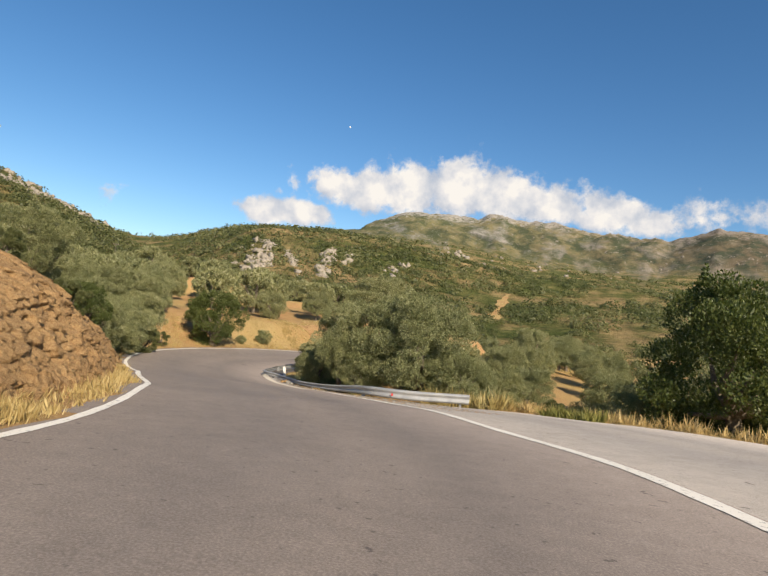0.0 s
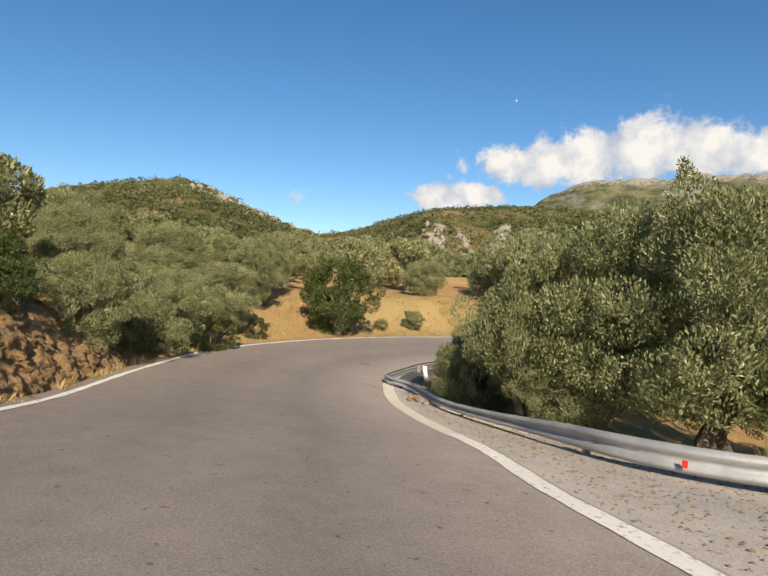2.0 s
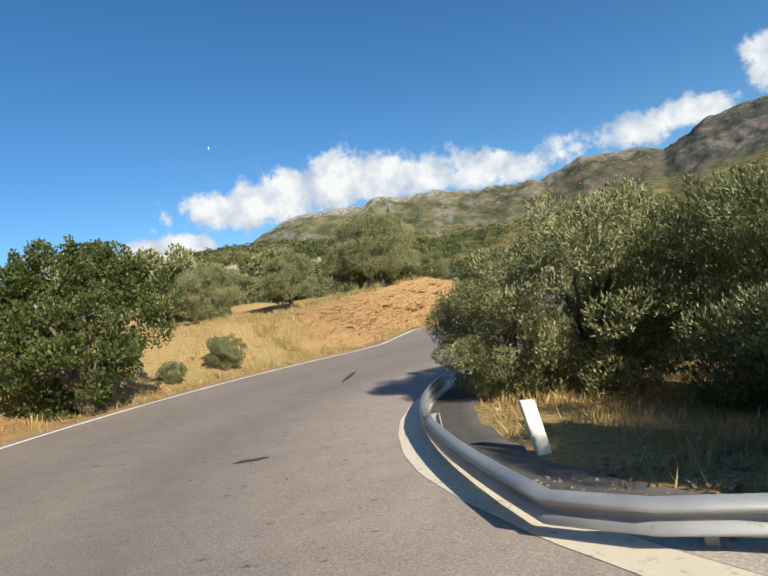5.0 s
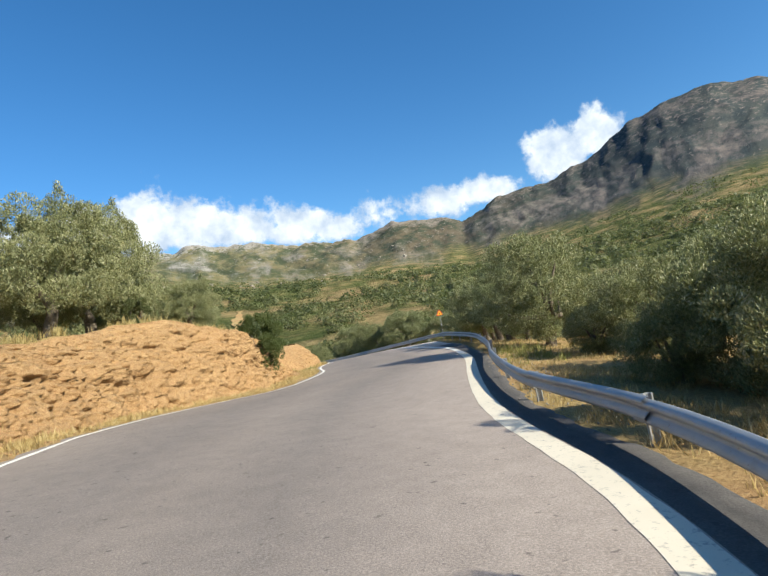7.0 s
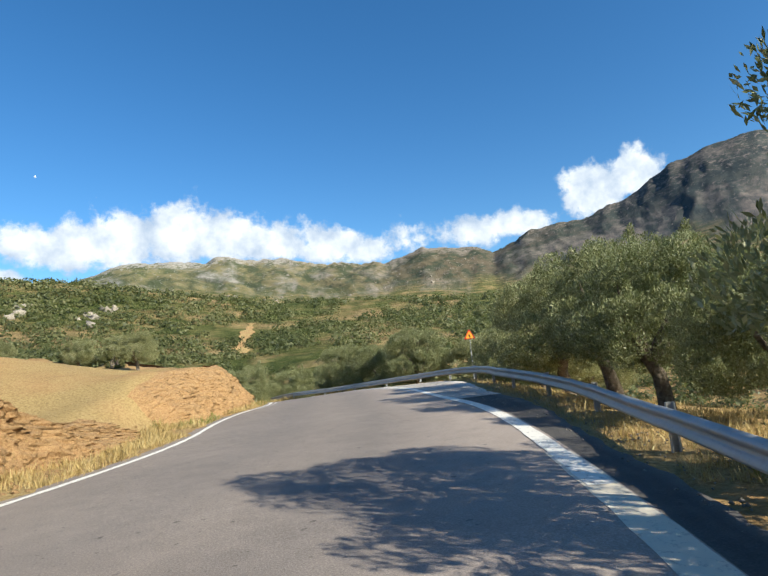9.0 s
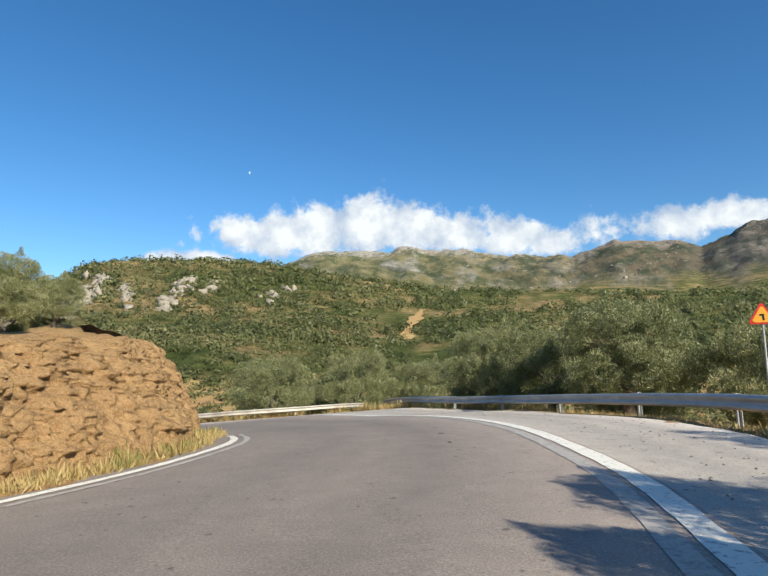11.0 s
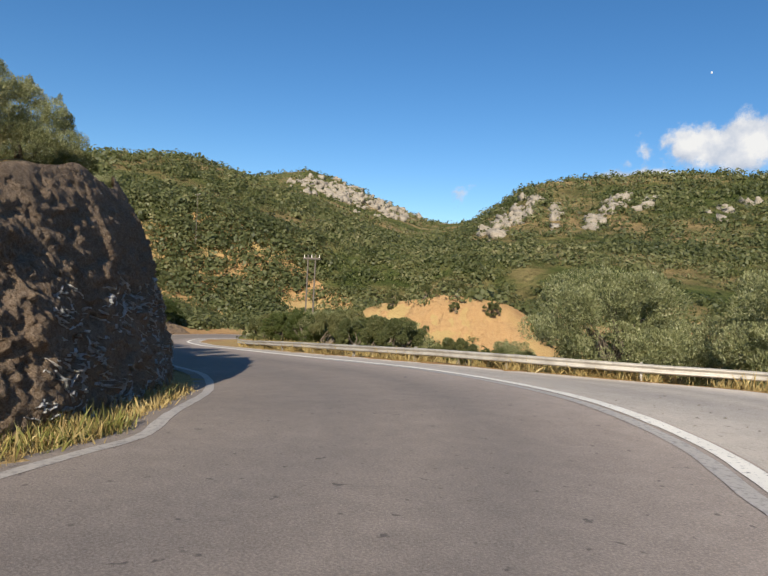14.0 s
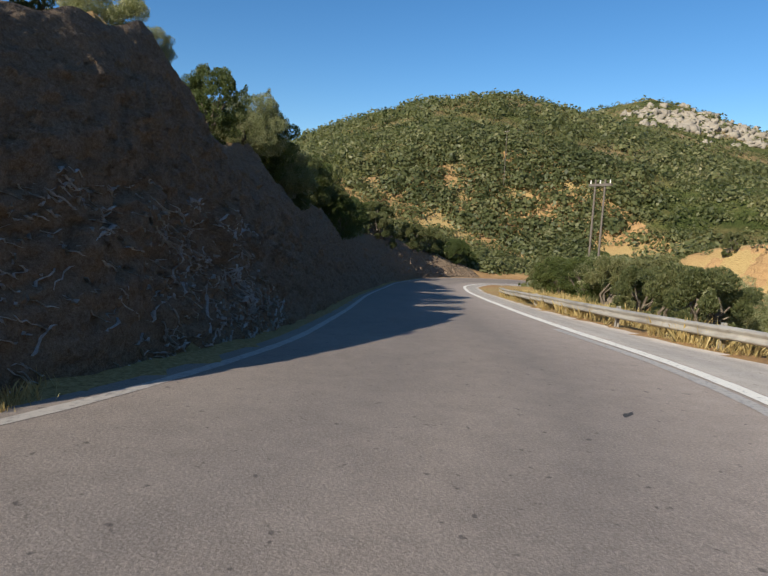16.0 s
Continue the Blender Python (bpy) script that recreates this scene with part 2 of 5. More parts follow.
def leaf_material(name, tones, back, size=1.6, sheer=0.3, patch=0.0):
    """Leaves that vary by clump (place) and by leaf."""
    m, n, l, b = material(name, 0.5, 0.3)
    g = n.new("ShaderNodeNewGeometry")
    o = n.new("ShaderNodeObjectInfo")
    clump = noise_tex(n, l, size, 3, 0.6, position(n))
    k = calc(n, l, "ADD", calc(n, l, "MULTIPLY", g.outputs["Random Per Island"], 0.55), calc(n, l, "MULTIPLY", calc(n, l, "SUBTRACT", clump, 0.27), 1.0), True)
    if patch:
        k = calc(n, l, "ADD", k, calc(n, l, "MULTIPLY", calc(n, l, "SUBTRACT", noise_tex(n, l, patch, 5, 0.65, position(n)), 0.5), 1.5), True)
    c = ramp(n, l, k, [(0.05, tones[0]), (0.40, tones[1]), (0.75, tones[2]), (1.0, tones[3])])
    h = n.new("ShaderNodeHueSaturation")
    l.new(c, h.inputs["Color"])
    l.new(calc(n, l, "ADD", calc(n, l, "MULTIPLY", o.outputs["Random"], 0.30), 0.85), h.inputs["Value"])
    l.new(calc(n, l, "ADD", calc(n, l, "MULTIPLY", o.outputs["Random"], -0.02), 0.51), h.inputs["Hue"])
    l.new(h.outputs[0], b.inputs["Base Color"])
    tr = n.new("ShaderNodeBsdfTranslucent")
    tr.inputs["Color"].default_value = (*back, 1)
    ms = n.new("ShaderNodeMixShader")
    ms.inputs[0].default_value = sheer
    l.new(b.outputs[0], ms.inputs[1])
    l.new(tr.outputs[0], ms.inputs[2])
    l.new(ms.outputs[0], n["Material Output"].inputs["Surface"])
    return m


OLIVE = leaf_material("olive_leaves", [(0.048, 0.056, 0.024), (0.150, 0.160, 0.064), (0.340, 0.335, 0.165), (0.66, 0.63, 0.43)], (0.25, 0.28, 0.09), 2.2, 0.26)
OAK = leaf_material("oak_leaves", [(0.040, 0.055, 0.014), (0.065, 0.085, 0.022), (0.105, 0.120, 0.034), (0.16, 0.17, 0.055)], (0.13, 0.17, 0.03))
SCRUB = leaf_material("scrub_leaves", [(0.046, 0.056, 0.020), (0.098, 0.110, 0.040), (0.180, 0.180, 0.074), (0.30, 0.27, 0.135)], (0.20, 0.22, 0.07), 0.30, 0.42, 0.030)
STRAW = leaf_material("dry_grass", [(0.24, 0.165, 0.06), (0.40, 0.295, 0.11), (0.55, 0.43, 0.19), (0.66, 0.56, 0.31)], (0.40, 0.30, 0.12))
WEED = leaf_material("green_weeds", [(0.10, 0.11, 0.025), (0.19, 0.19, 0.05), (0.31, 0.29, 0.085), (0.42, 0.37, 0.14)], (0.16, 0.18, 0.04))


def bark_material():
    m, n, l, b = material("olive_bark", 0.95, 0.1)
    p = position(n)
    t = noise_tex(n, l, 9, 7, 0.7, p, 1.0)
    l.new(ramp(n, l, t, [(0.3, (0.055, 0.045, 0.033)), (0.55, (0.19, 0.155, 0.115)), (0.8, (0.34, 0.29, 0.23))]), b.inputs["Base Color"])
    bump(n, l, b, t, 1.0, 0.05)
    return m


BARK = bark_material()


def steel_material(name, tones, metal):
    m, n, l, b = material(name, 0.48, 0.5)
    p = position(n)
    t = noise_tex(n, l, 1.6, 7, 0.65, p)
    f = noise_tex(n, l, 26, 4, 0.6, p)
    c = ramp(n, l, t, [(0.3, tones[0]), (0.6, tones[1]), (0.75, tones[2])])
    c = mix(n, l, ramp(n, l, f, [(0.62, (0, 0, 0)), (0.72, (0.6, 0.6, 0.6))]), c, (0.24, 0.18, 0.12))
    l.new(c, b.inputs["Base Color"])
    b.inputs["Metallic"].default_value = metal
    l.new(ramp(n, l, t, [(0.3, (0.42, 0.42, 0.42)), (0.7, (0.62, 0.62, 0.62))]), b.inputs["Roughness"])
    return m


STEEL = steel_material("galvanised_steel", [(0.29, 0.295, 0.30), (0.43, 0.43, 0.42), (0.36, 0.345, 0.32)], 0.5)
WEATHERED = steel_material("weathered_steel", [(0.24, 0.215, 0.18), (0.40, 0.37, 0.32), (0.30, 0.25, 0.19)], 0.2)


def plain_material(name, col, rough=0.6, metal=0.0):
    m, n, l, b = material(name, rough, 0.4)
    t = noise_tex(n, l, 12, 5, 0.6, position(n))
    l.new(ramp(n, l, t, [(0.3, [v * 0.82 for v in col]), (0.7, col)]), b.inputs["Base Color"])
    b.inputs["Metallic"].default_value = metal
    return m


# ---- mesh helpers ----
def mesh_from(name, verts, faces, mats, smooth=False):
    """verts (n,3) and faces (m,k) arrays of one face size."""
    verts, faces = np.asarray(verts, dtype=np.float32), np.asarray(faces, dtype=np.int32)
    me = bpy.data.meshes.new(name)
    k = faces.shape[1]
    me.vertices.add(len(verts))
    me.vertices.foreach_set("co", verts.ravel())
    me.loops.add(faces.size)
    me.loops.foreach_set("vertex_index", faces.ravel())
    me.polygons.add(len(faces))
    me.polygons.foreach_set("loop_start", np.arange(0, faces.size, k, dtype=np.int32))
    me.polygons.foreach_set("loop_total", np.full(len(faces), k, dtype=np.int32))
    if smooth:
        me.polygons.foreach_set("use_smooth", np.ones(len(faces), dtype=bool))
    me.update(calc_edges=True)
    me.validate()
    for mt in (mats if isinstance(mats, (list, tuple)) else [mats]):
        me.materials.append(mt)
    return me


def grid_faces(nu, nv):
    a = np.arange(nu * nv).reshape(nu, nv)
    return np.stack([a[:-1, :-1], a[1:, :-1], a[1:, 1:], a[:-1, 1:]], -1).reshape(-1, 4)


def part(name, data, mat, parent, label=""):
    """Links a bmesh or a mesh as one mesh object under a thing or a part."""
    if isinstance(data, bmesh.types.BMesh):
        me = bpy.data.meshes.new(name)
        data.to_mesh(me)
        data.free()
        me.materials.append(mat)
    else:
        me = data
    ob = new(name, me)
    ob.parent = parent
    if label:
        tagged(ob, label)
    return ob


rng = np.random.default_rng(7)


def vnoise(p, scale, octaves=4, gain=0.5, seed=0):
    """Smooth value noise of (n,2) or (n,3) points, about -1 to 1."""
    p = np.asarray(p, dtype=np.float64) * scale + seed * 17.37
    out, amp, tot = np.zeros(len(p)), 1.0, 0.0
    for _ in range(octaves):
        i = np.floor(p).astype(np.int64)
        f = p - i
        f = f * f * (3 - 2 * f)
        acc = np.zeros(len(p))
        for c in range(2 ** p.shape[1]):
            bits = [(c >> k) & 1 for k in range(p.shape[1])]
            w = np.ones(len(p))
            h = np.zeros(len(p), dtype=np.int64)
            for k, bit in enumerate(bits):
                w = w * (f[:, k] if bit else 1 - f[:, k])
                h = (h * 73856093) ^ ((i[:, k] + bit) * (19349663, 83492791, 49979687)[k])
            h = (h ^ (h >> 13)) * 1274126177
            acc += w * (((h ^ (h >> 16)) & 0xFFFF) / 32767.5 - 1)
        out += amp * acc
        tot += amp
        amp *= gain
        p = p * 2.03 + 5.1
    return out / tot


def smoothstep(a, b, x):
    t = np.clip((x - a) / (b - a), 0, 1)
    return t * t * (3 - 2 * t)


# ---- the road's line ----
DRIVE = np.array([
    (-2.42, -24.20, -0.20),
    (-0.66, -7.70, -0.97),
    (0.00, 0.00, -1.30),
    (0.32, 3.18, -1.40),
    (0.25, 6.59, -1.59),
    (-0.23, 9.62, -1.83),
    (-0.95, 12.36, -2.00),
    (-1.92, 14.63, -2.27),
    (-3.20, 16.87, -2.48),
    (-4.12, 19.02, -2.70),
    (-5.02, 21.06, -2.95),
    (-5.73, 23.07, -3.13),
    (-6.26, 25.55, -3.30),
    (-6.44, 30.03, -3.44),
    (-4.75, 34.60, -3.53),
    (-2.00, 38.05, -3.58),
    (0.20, 40.20, -3.60),
    (1.62, 42.15, -3.62),
    (2.51, 43.58, -3.64),
    (4.70, 47.99, -3.64),
    (11.40, 58.30, -3.57),
    (16.39, 67.03, -3.46),
    (18.27, 71.72, -3.43),
    (19.44, 74.76, -3.41),
    (20.39, 77.34, -3.39),
    (20.88, 79.73, -3.40),
    (21.17, 82.06, -3.44),
    (21.08, 84.42, -3.53),
    (20.55, 86.79, -3.68),
    (19.75, 88.80, -3.85),
    (18.50, 90.68, -4.05),
    (17.67, 92.07, -4.17),
    (16.40, 93.31, -4.26),
    (13.53, 95.90, -4.66),
    (9.02, 99.42, -5.24),
    (3.52, 102.50, -5.90),
    (-7.70, 108.00, -7.21),
    (-18.50, 113.60, -8.50),
    (-26.00, 118.20, -9.25),
    (-30.60, 123.60, -9.70),
    (-31.60, 130.50, -10.10),
    (-29.00, 137.00, -10.50),
])


def curve_through(pts, step=0.5):
    pts = np.asarray(pts, dtype=float)
    ext = np.vstack([2 * pts[0] - pts[1], pts, 2 * pts[-1] - pts[-2]])
    out = []
    for i in range(1, len(ext) - 2):
        p0, p1, p2, p3 = ext[i - 1:i + 3]
        k = np.cumsum([0] + [max(np.linalg.norm(b[:2] - a[:2]), 1e-6) ** 0.5 for a, b in ((p0, p1), (p1, p2), (p2, p3))])
        for t in np.linspace(k[1], k[2], max(2, int(np.linalg.norm(p2 - p1) / step)), endpoint=False):
            a1 = ((k[1] - t) * p0 + (t - k[0]) * p1) / (k[1] - k[0])
            a2 = ((k[2] - t) * p1 + (t - k[1]) * p2) / (k[2] - k[1])
            a3 = ((k[3] - t) * p2 + (t - k[2]) * p3) / (k[3] - k[2])
            b1 = ((k[2] - t) * a1 + (t - k[0]) * a2) / (k[2] - k[0])
            b2 = ((k[3] - t) * a2 + (t - k[1]) * a3) / (k[3] - k[1])
            out.append(((k[2] - t) * b1 + (t - k[1]) * b2) / (k[2] - k[1]))
    out.append(pts[-1])
    return np.array(out)


LINE = curve_through(DRIVE)
S = np.concatenate([[0], np.cumsum(np.linalg.norm(np.diff(LINE[:, :2], axis=0), axis=1))])
TAN = np.gradient(LINE[:, :2], S, axis=0)
TAN /= np.linalg.norm(TAN, axis=1)[:, None]
for _ in range(6):                      # calm the normals so that wide offsets do not fold
    TAN[1:-1] = (TAN[:-2] + 2 * TAN[1:-1] + TAN[2:]) / 4
TAN /= np.linalg.norm(TAN, axis=1)[:, None]
NOR = np.stack([-TAN[:, 1], TAN[:, 0]], 1)
BANK_S, BANK_V = (24.3, 30.9, 41.9, 79.1, 89.3, 101.3, 128.0), (0, 0, 0.055, 0.055, 0, -0.02, -0.02)
EDGE_S = (0, 24, 30, 34, 37, 40, 43, 46, 48, 50, 52, 54, 57, 60, 64, 69, 76, 80, 84, 87, 90, 97, 103, 107, 110, 113, 116, 119, 122, 125, 128, 131, 135, 140, 146, 156, 317)
EDGE_L = (3.9, 3.8, 3.7, 3.9, 3.9, 3.7, 3.6, 3.65, 3.95, 4.5, 5.05, 5.5, 6.15, 6.6, 7, 6.6, 7, 7.7, 7.9, 7.2, 5.75, 5.45, 5.8, 5.8, 5.25, 4.6, 4.5, 4.85, 4.1, 3.4, 3.4, 3, 3.2, 3.65, 3.8, 3.97, 4.3)
EDGE_R = (-3.3, -3.2, -3.25, -2.9, -2.55, -2.75, -2.8, -2.65, -2.36, -1.9, -1.4, -1, -0.5, -0.25, -0.5, -0.75, -0.95, -1.05, -1.14, -1.28, -1.42, -1.35, -1.1, -1, -0.9, -0.87, -0.87, -1.2, -1.95, -2.75, -3.2, -3.6, -3.35, -2.3, -1.9, -1.87, -2.4)
APRON = ((0, 24, 34, 38, 41, 43.5, 45.5, 48, 52, 60, 95, 104, 110, 116, 120, 124, 128, 132, 136, 140, 150, 317),
         (8.0, 10.5, 9.6, 7.6, 5.6, 3.9, 2.6, 1.5, 0.75, 0.55, 0.48, 1.3, 2.2, 3.4, 4.3, 5.4, 6.9, 6.4, 2.6, 1.4, 1.0, 0.8))


FINE_S = np.arange(-12, 330, 0.5)
SOFT = np.hanning(15) / np.hanning(15).sum()


def edge(tab, s):
    """Offset of a carriageway edge, eased between the given places."""
    return np.interp(s, FINE_S[7:-7], np.convolve(np.interp(FINE_S, EDGE_S, tab), SOFT, "valid"))


def level(s, o):
    """Height of the carriageway's surface, with its cross-fall and the pull-out's dip."""
    z = np.interp(s, S, LINE[:, 2]) + np.clip(o, -10, 10) * np.interp(s, BANK_S, BANK_V)
    return z - 0.045 * np.clip(edge(EDGE_R, s) - o, 0, 12) * np.interp(s, (112, 120, 134, 142), (0, 1, 1, 0))


def at(s, o, dz=0.0):
    """World points at distance s along the road and o to its left; dz above the carriageway."""
    s, o = np.broadcast_arrays(np.asarray(s, dtype=float), np.asarray(o, dtype=float))
    x = np.interp(s, S, LINE[:, 0]) + o * np.interp(s, S, NOR[:, 0])
    y = np.interp(s, S, LINE[:, 1]) + o * np.interp(s, S, NOR[:, 1])
    return np.stack([x, y, level(s, o) + dz], -1)


def nearest(p):
    """Distance along the road and signed offset (left positive) of (n,2) points."""
    p = np.asarray(p, dtype=float)
    ss, oo = np.empty(len(p)), np.empty(len(p))
    a, b = LINE[:-1, :2], LINE[1:, :2] - LINE[:-1, :2]
    l2 = (b * b).sum(1)
    for i in range(0, len(p), 4000):
        q = p[i:i + 4000]
        rel = q[:, None] - a
        u = np.clip((rel * b).sum(2) / l2, 0, 1)
        d = rel - u[..., None] * b
        d2 = (d * d).sum(2)
        k = d2.argmin(1)
        r = np.arange(len(q))
        side = np.sign(b[k, 0] * rel[r, k, 1] - b[k, 1] * rel[r, k, 0])
        ss[i:i + 4000] = S[k] + u[r, k] * (S[k + 1] - S[k])
        oo[i:i + 4000] = np.sqrt(d2[r, k]) * side
    return ss, oo


# ---- the lie of the land ----
VERGE = ((0, 30, 40, 47, 58, 63, 76, 84, 97, 104, 108, 114, 122, 130, 150, 317), (1.3, 1.2, 0.9, 0.55, 0.55, 1.0, 1.0, 1.5, 1.7, 1.2, 0.8, 0.9, 1.1, 1.0, 0.9, 1.0))
BANK_H = ((0, 24, 34, 44, 51, 57, 66, 76, 84, 94, 96.5, 98.5, 101, 105, 109, 113, 118, 122, 126, 130, 134, 138, 144, 150, 160, 182, 191, 317), (2.6, 2.5, 2.4, 2.1, 1.9, 1.5, 1.5, 1.8, 2.8, 2.8, 1.7, 0.7, 0.6, 1.2, 2.0, 2.0, 2.0, 2.3, 2.8, 3.4, 4.0, 4.6, 4.7, 4.7, 4.7, 4.3, 0.3, 0.3))
BANK_RUN = ((0, 30, 44, 51, 57, 66, 76, 84, 100, 106, 117, 121, 134, 142, 150, 185, 317), (2.0, 2.0, 2.0, 2.2, 3.6, 5.0, 3.0, 1.3, 1.3, 1.3, 1.2, 0.9, 1.0, 1.8, 2.4, 3.0, 6))
TOP_SLOPE = ((0, 45, 58, 70, 80, 100, 110, 140, 155, 182, 196, 317), (0.26, 0.26, 0.10, 0.06, 0.05, 0.04, 0.03, 0.05, 0.22, 0.22, 0, 0))
FALL = ((0, 36, 46, 95, 104, 112, 125, 140, 152, 165, 182, 196, 317), (-0.30, -0.22, -0.10, -0.10, -0.25, -0.30, -0.26, -0.22, -0.12, 0.03, 0.06, 0.05, 0.05))

AZ_C = ((-180, -90, -60, -29, -25, -20, -15, -8, -3, 0.5, 6, 10, 16, 26, 35, 40, 50, 60, 75, 110, 180), (4, 5, 6, 6.2, 7.6, 8.9, 9.8, 10.3, 10.1, 9.5, 8.8, 8.0, 7.1, 6.9, 6.0, 5.6, 5.6, 6.5, 7, 5, 4))
AZ_A = ((-180, -120, -90, -80, -70, -66, -61, -56, -52, -46.6, -43, -37, -33, -28, -20, -10, 0, 30, 60, 110, 180), (4, 4, 4.0, 4.4, 5.0, 6.0, 8.0, 9.5, 10.2, 10.4, 9.7, 7.6, 5.8, 4.2, 2.6, 1.6, 1.2, 1.5, 2.5, 3, 4))
AZ_B = ((-180, -60, -52, -47, -43, -40.5, -37, -33, -29, -25, -15, 0, 180), (4, 6, 8, 9.0, 9.8, 10.3, 9.2, 7.6, 6.2, 6.0, 6.0, 6.0, 4))
AZ_D = ((-180, -30, -12, -6, -3.3, -0.6, 1.3, 5.7, 8.7, 11.3, 13, 16, 20, 24, 27, 31, 36.6, 38, 41, 47, 52, 55, 58, 62, 66, 72, 90, 120, 180), (4, 4, 7, 9, 9.7, 10.8, 11.6, 11.9, 11.8, 12.5, 11.9, 12, 11.1, 10.8, 10.7, 11.7, 11.2, 10.5, 11.9, 12.5, 14.2, 16.0, 16.8, 17.0, 16.3, 15.2, 12, 7, 4))
CENTRE = np.array([8.0, 60.0])


def far_height(x, y):
    dx, dy = x - CENTRE[0], y - CENTRE[1]
    r = np.hypot(dx, dy) + 1e-6
    az = np.degrees(np.arctan2(dx, dy))
    ec, ea, eb, ed = (np.interp(az, *t) for t in (AZ_C, AZ_A, AZ_B, AZ_D))
    left = smoothstep(-16, -31, az)                       # near hill on the left
    lr = np.log(r)
    nodes = np.log([50, 65, 90, 130, 200, 330, 450, 700, 1400, 2900, 4100])
    flat = np.ones_like(r)
    near_side = smoothstep(6, -8, az)                     # the gully closes towards the left
    e_right = [-6.5 + 2.8 * near_side, -6.2 + 4.0 * near_side, -4.2 + 4.2 * near_side, -0.8 + 2.6 * near_side, 0.45 * ec, ec, ec - 1.0, ec - 1.4, np.maximum(ec - 1.6, 0.45 * ed + 0.5 * ec - 0.6), ed, ed - 3]
    e_left = [-4.0 * flat, -1.8 * flat, 0.22 * ea, 0.55 * ea, ea, ea - 2.0, eb - 2.2, eb, eb - 2.5, np.minimum(ed, eb - 1), np.minimum(ed, eb) - 3]
    e = np.zeros_like(r)
    for k in range(len(nodes) - 1):
        w = np.clip((lr - nodes[k]) / (nodes[k + 1] - nodes[k]), 0, 1)
        a = e_right[k] * (1 - left) + e_left[k] * left
        b = e_right[k + 1] * (1 - left) + e_left[k + 1] * left
        ins = (lr >= nodes[k]) if k else np.ones_like(lr, dtype=bool)
        e = np.where(ins, a + (b - a) * w, e)
    z = -2.5 + r * np.tan(np.radians(e))
    p = np.stack([x, y], -1)
    q = p.reshape(-1, 2)
    n = vnoise(q, 1 / 230, 2, 0.55, 3).reshape(r.shape) * 0.010 * r * smoothstep(2200, 900, r) + vnoise(q, 1 / 60, 4, 0.5, 5).reshape(r.shape) * np.minimum(0.007 * r, 4) * smoothstep(1000, 400, r)
    gully = np.stack([az.ravel() * 0.16 + 0.5 * vnoise(q, 1 / 600, 3, 0.5, 12), lr.ravel() * 0.9], -1)
    rough = (0.42 - np.abs(vnoise(gully, 1.0, 5, 0.55, 8))).reshape(r.shape) * 0.017 * r * smoothstep(700, 1900, r)
    rough = rough + (0.3 - np.abs(vnoise(gully * np.array([2.6, 1.7]), 1.0, 5, 0.6, 18))).reshape(r.shape) * 0.011 * r * smoothstep(900, 2000, r)
    return z + n * smoothstep(60, 200, r) + rough - 0.012 * r * smoothstep(700, 1900, r)


def near_height(x, y):
    p = np.stack([x.ravel(), y.ravel()], -1)
    s, o = nearest(p)
    base = level(s, o)
    dl = o - edge(EDGE_L, s) - np.interp(s, *VERGE)
    dr = edge(EDGE_R, s) - np.interp(s, *APRON) - o
    n1 = vnoise(p, 0.22, 4, 0.5, 1)
    n2 = vnoise(p, 0.9, 3, 0.5, 2)
    h, run = np.interp(s, *BANK_H) * (1 + 0.26 * n1), np.interp(s, *BANK_RUN)
    up = h * smoothstep(0, 1, np.clip((dl - 0.45) / run, 0, 1) ** 0.85) + np.maximum(dl - run, 0) * np.interp(s, *TOP_SLOPE)
    up = np.minimum(up, h + 9)
    fall = np.interp(s, *FALL)
    down = np.minimum(np.maximum(dr - 0.8, 0), 60) * fall
    z = base + np.where(dl > 0, up, 0) + np.where(dr > 0, down, 0)
    off = np.maximum(np.maximum(dl, dr), 0)
    z = z + (0.35 * n1 + 0.09 * n2) * smoothstep(0.2, 5, off)
    inside = np.maximum(dl, dr) < 0
    onroad = (o < edge(EDGE_L, s) + 0.25) & (o > edge(EDGE_R, s) - np.interp(s, *APRON))
    z = np.where(inside, z - np.where(onroad, 0.06, -0.02 + 0.03 * n2 * smoothstep(-0.3, -1, np.maximum(dl, dr)) * 0), z)
    z = np.where((dr > 0) & (dr < 0.95) & (s > 53) & (s < 116), z - 0.045, z)
    return z.reshape(x.shape), off.reshape(x.shape), s.reshape(x.shape), o.reshape(x.shape)


def mound(x, y):
    """The rise across the gully that the raw cutting is dug into."""
    u = ((x + 11.5) * 15.0 + (y - 126.5) * 3.5) / 237.25
    v = ((y - 126.5) * 15.0 - (x + 11.5) * 3.5) / 15.4
    lumps = 1 + 0.32 * vnoise(np.stack([x.ravel(), y.ravel()], -1), 0.16, 4, 0.55, 14).reshape(x.shape)
    return 3.7 * lumps * smoothstep(0, 3.4, v) * smoothstep(34, 8, v) * smoothstep(-0.35, 0.12, u) * smoothstep(1.35, 0.88, u)


def height(x, y):
    x, y = np.asarray(x, dtype=float), np.asarray(y, dtype=float)
    zn, off, s, o = near_height(x, y)
    w = smoothstep(26, 62, np.abs(off))
    return zn * (1 - w) + far_height(x, y) * w + mound(x, y)


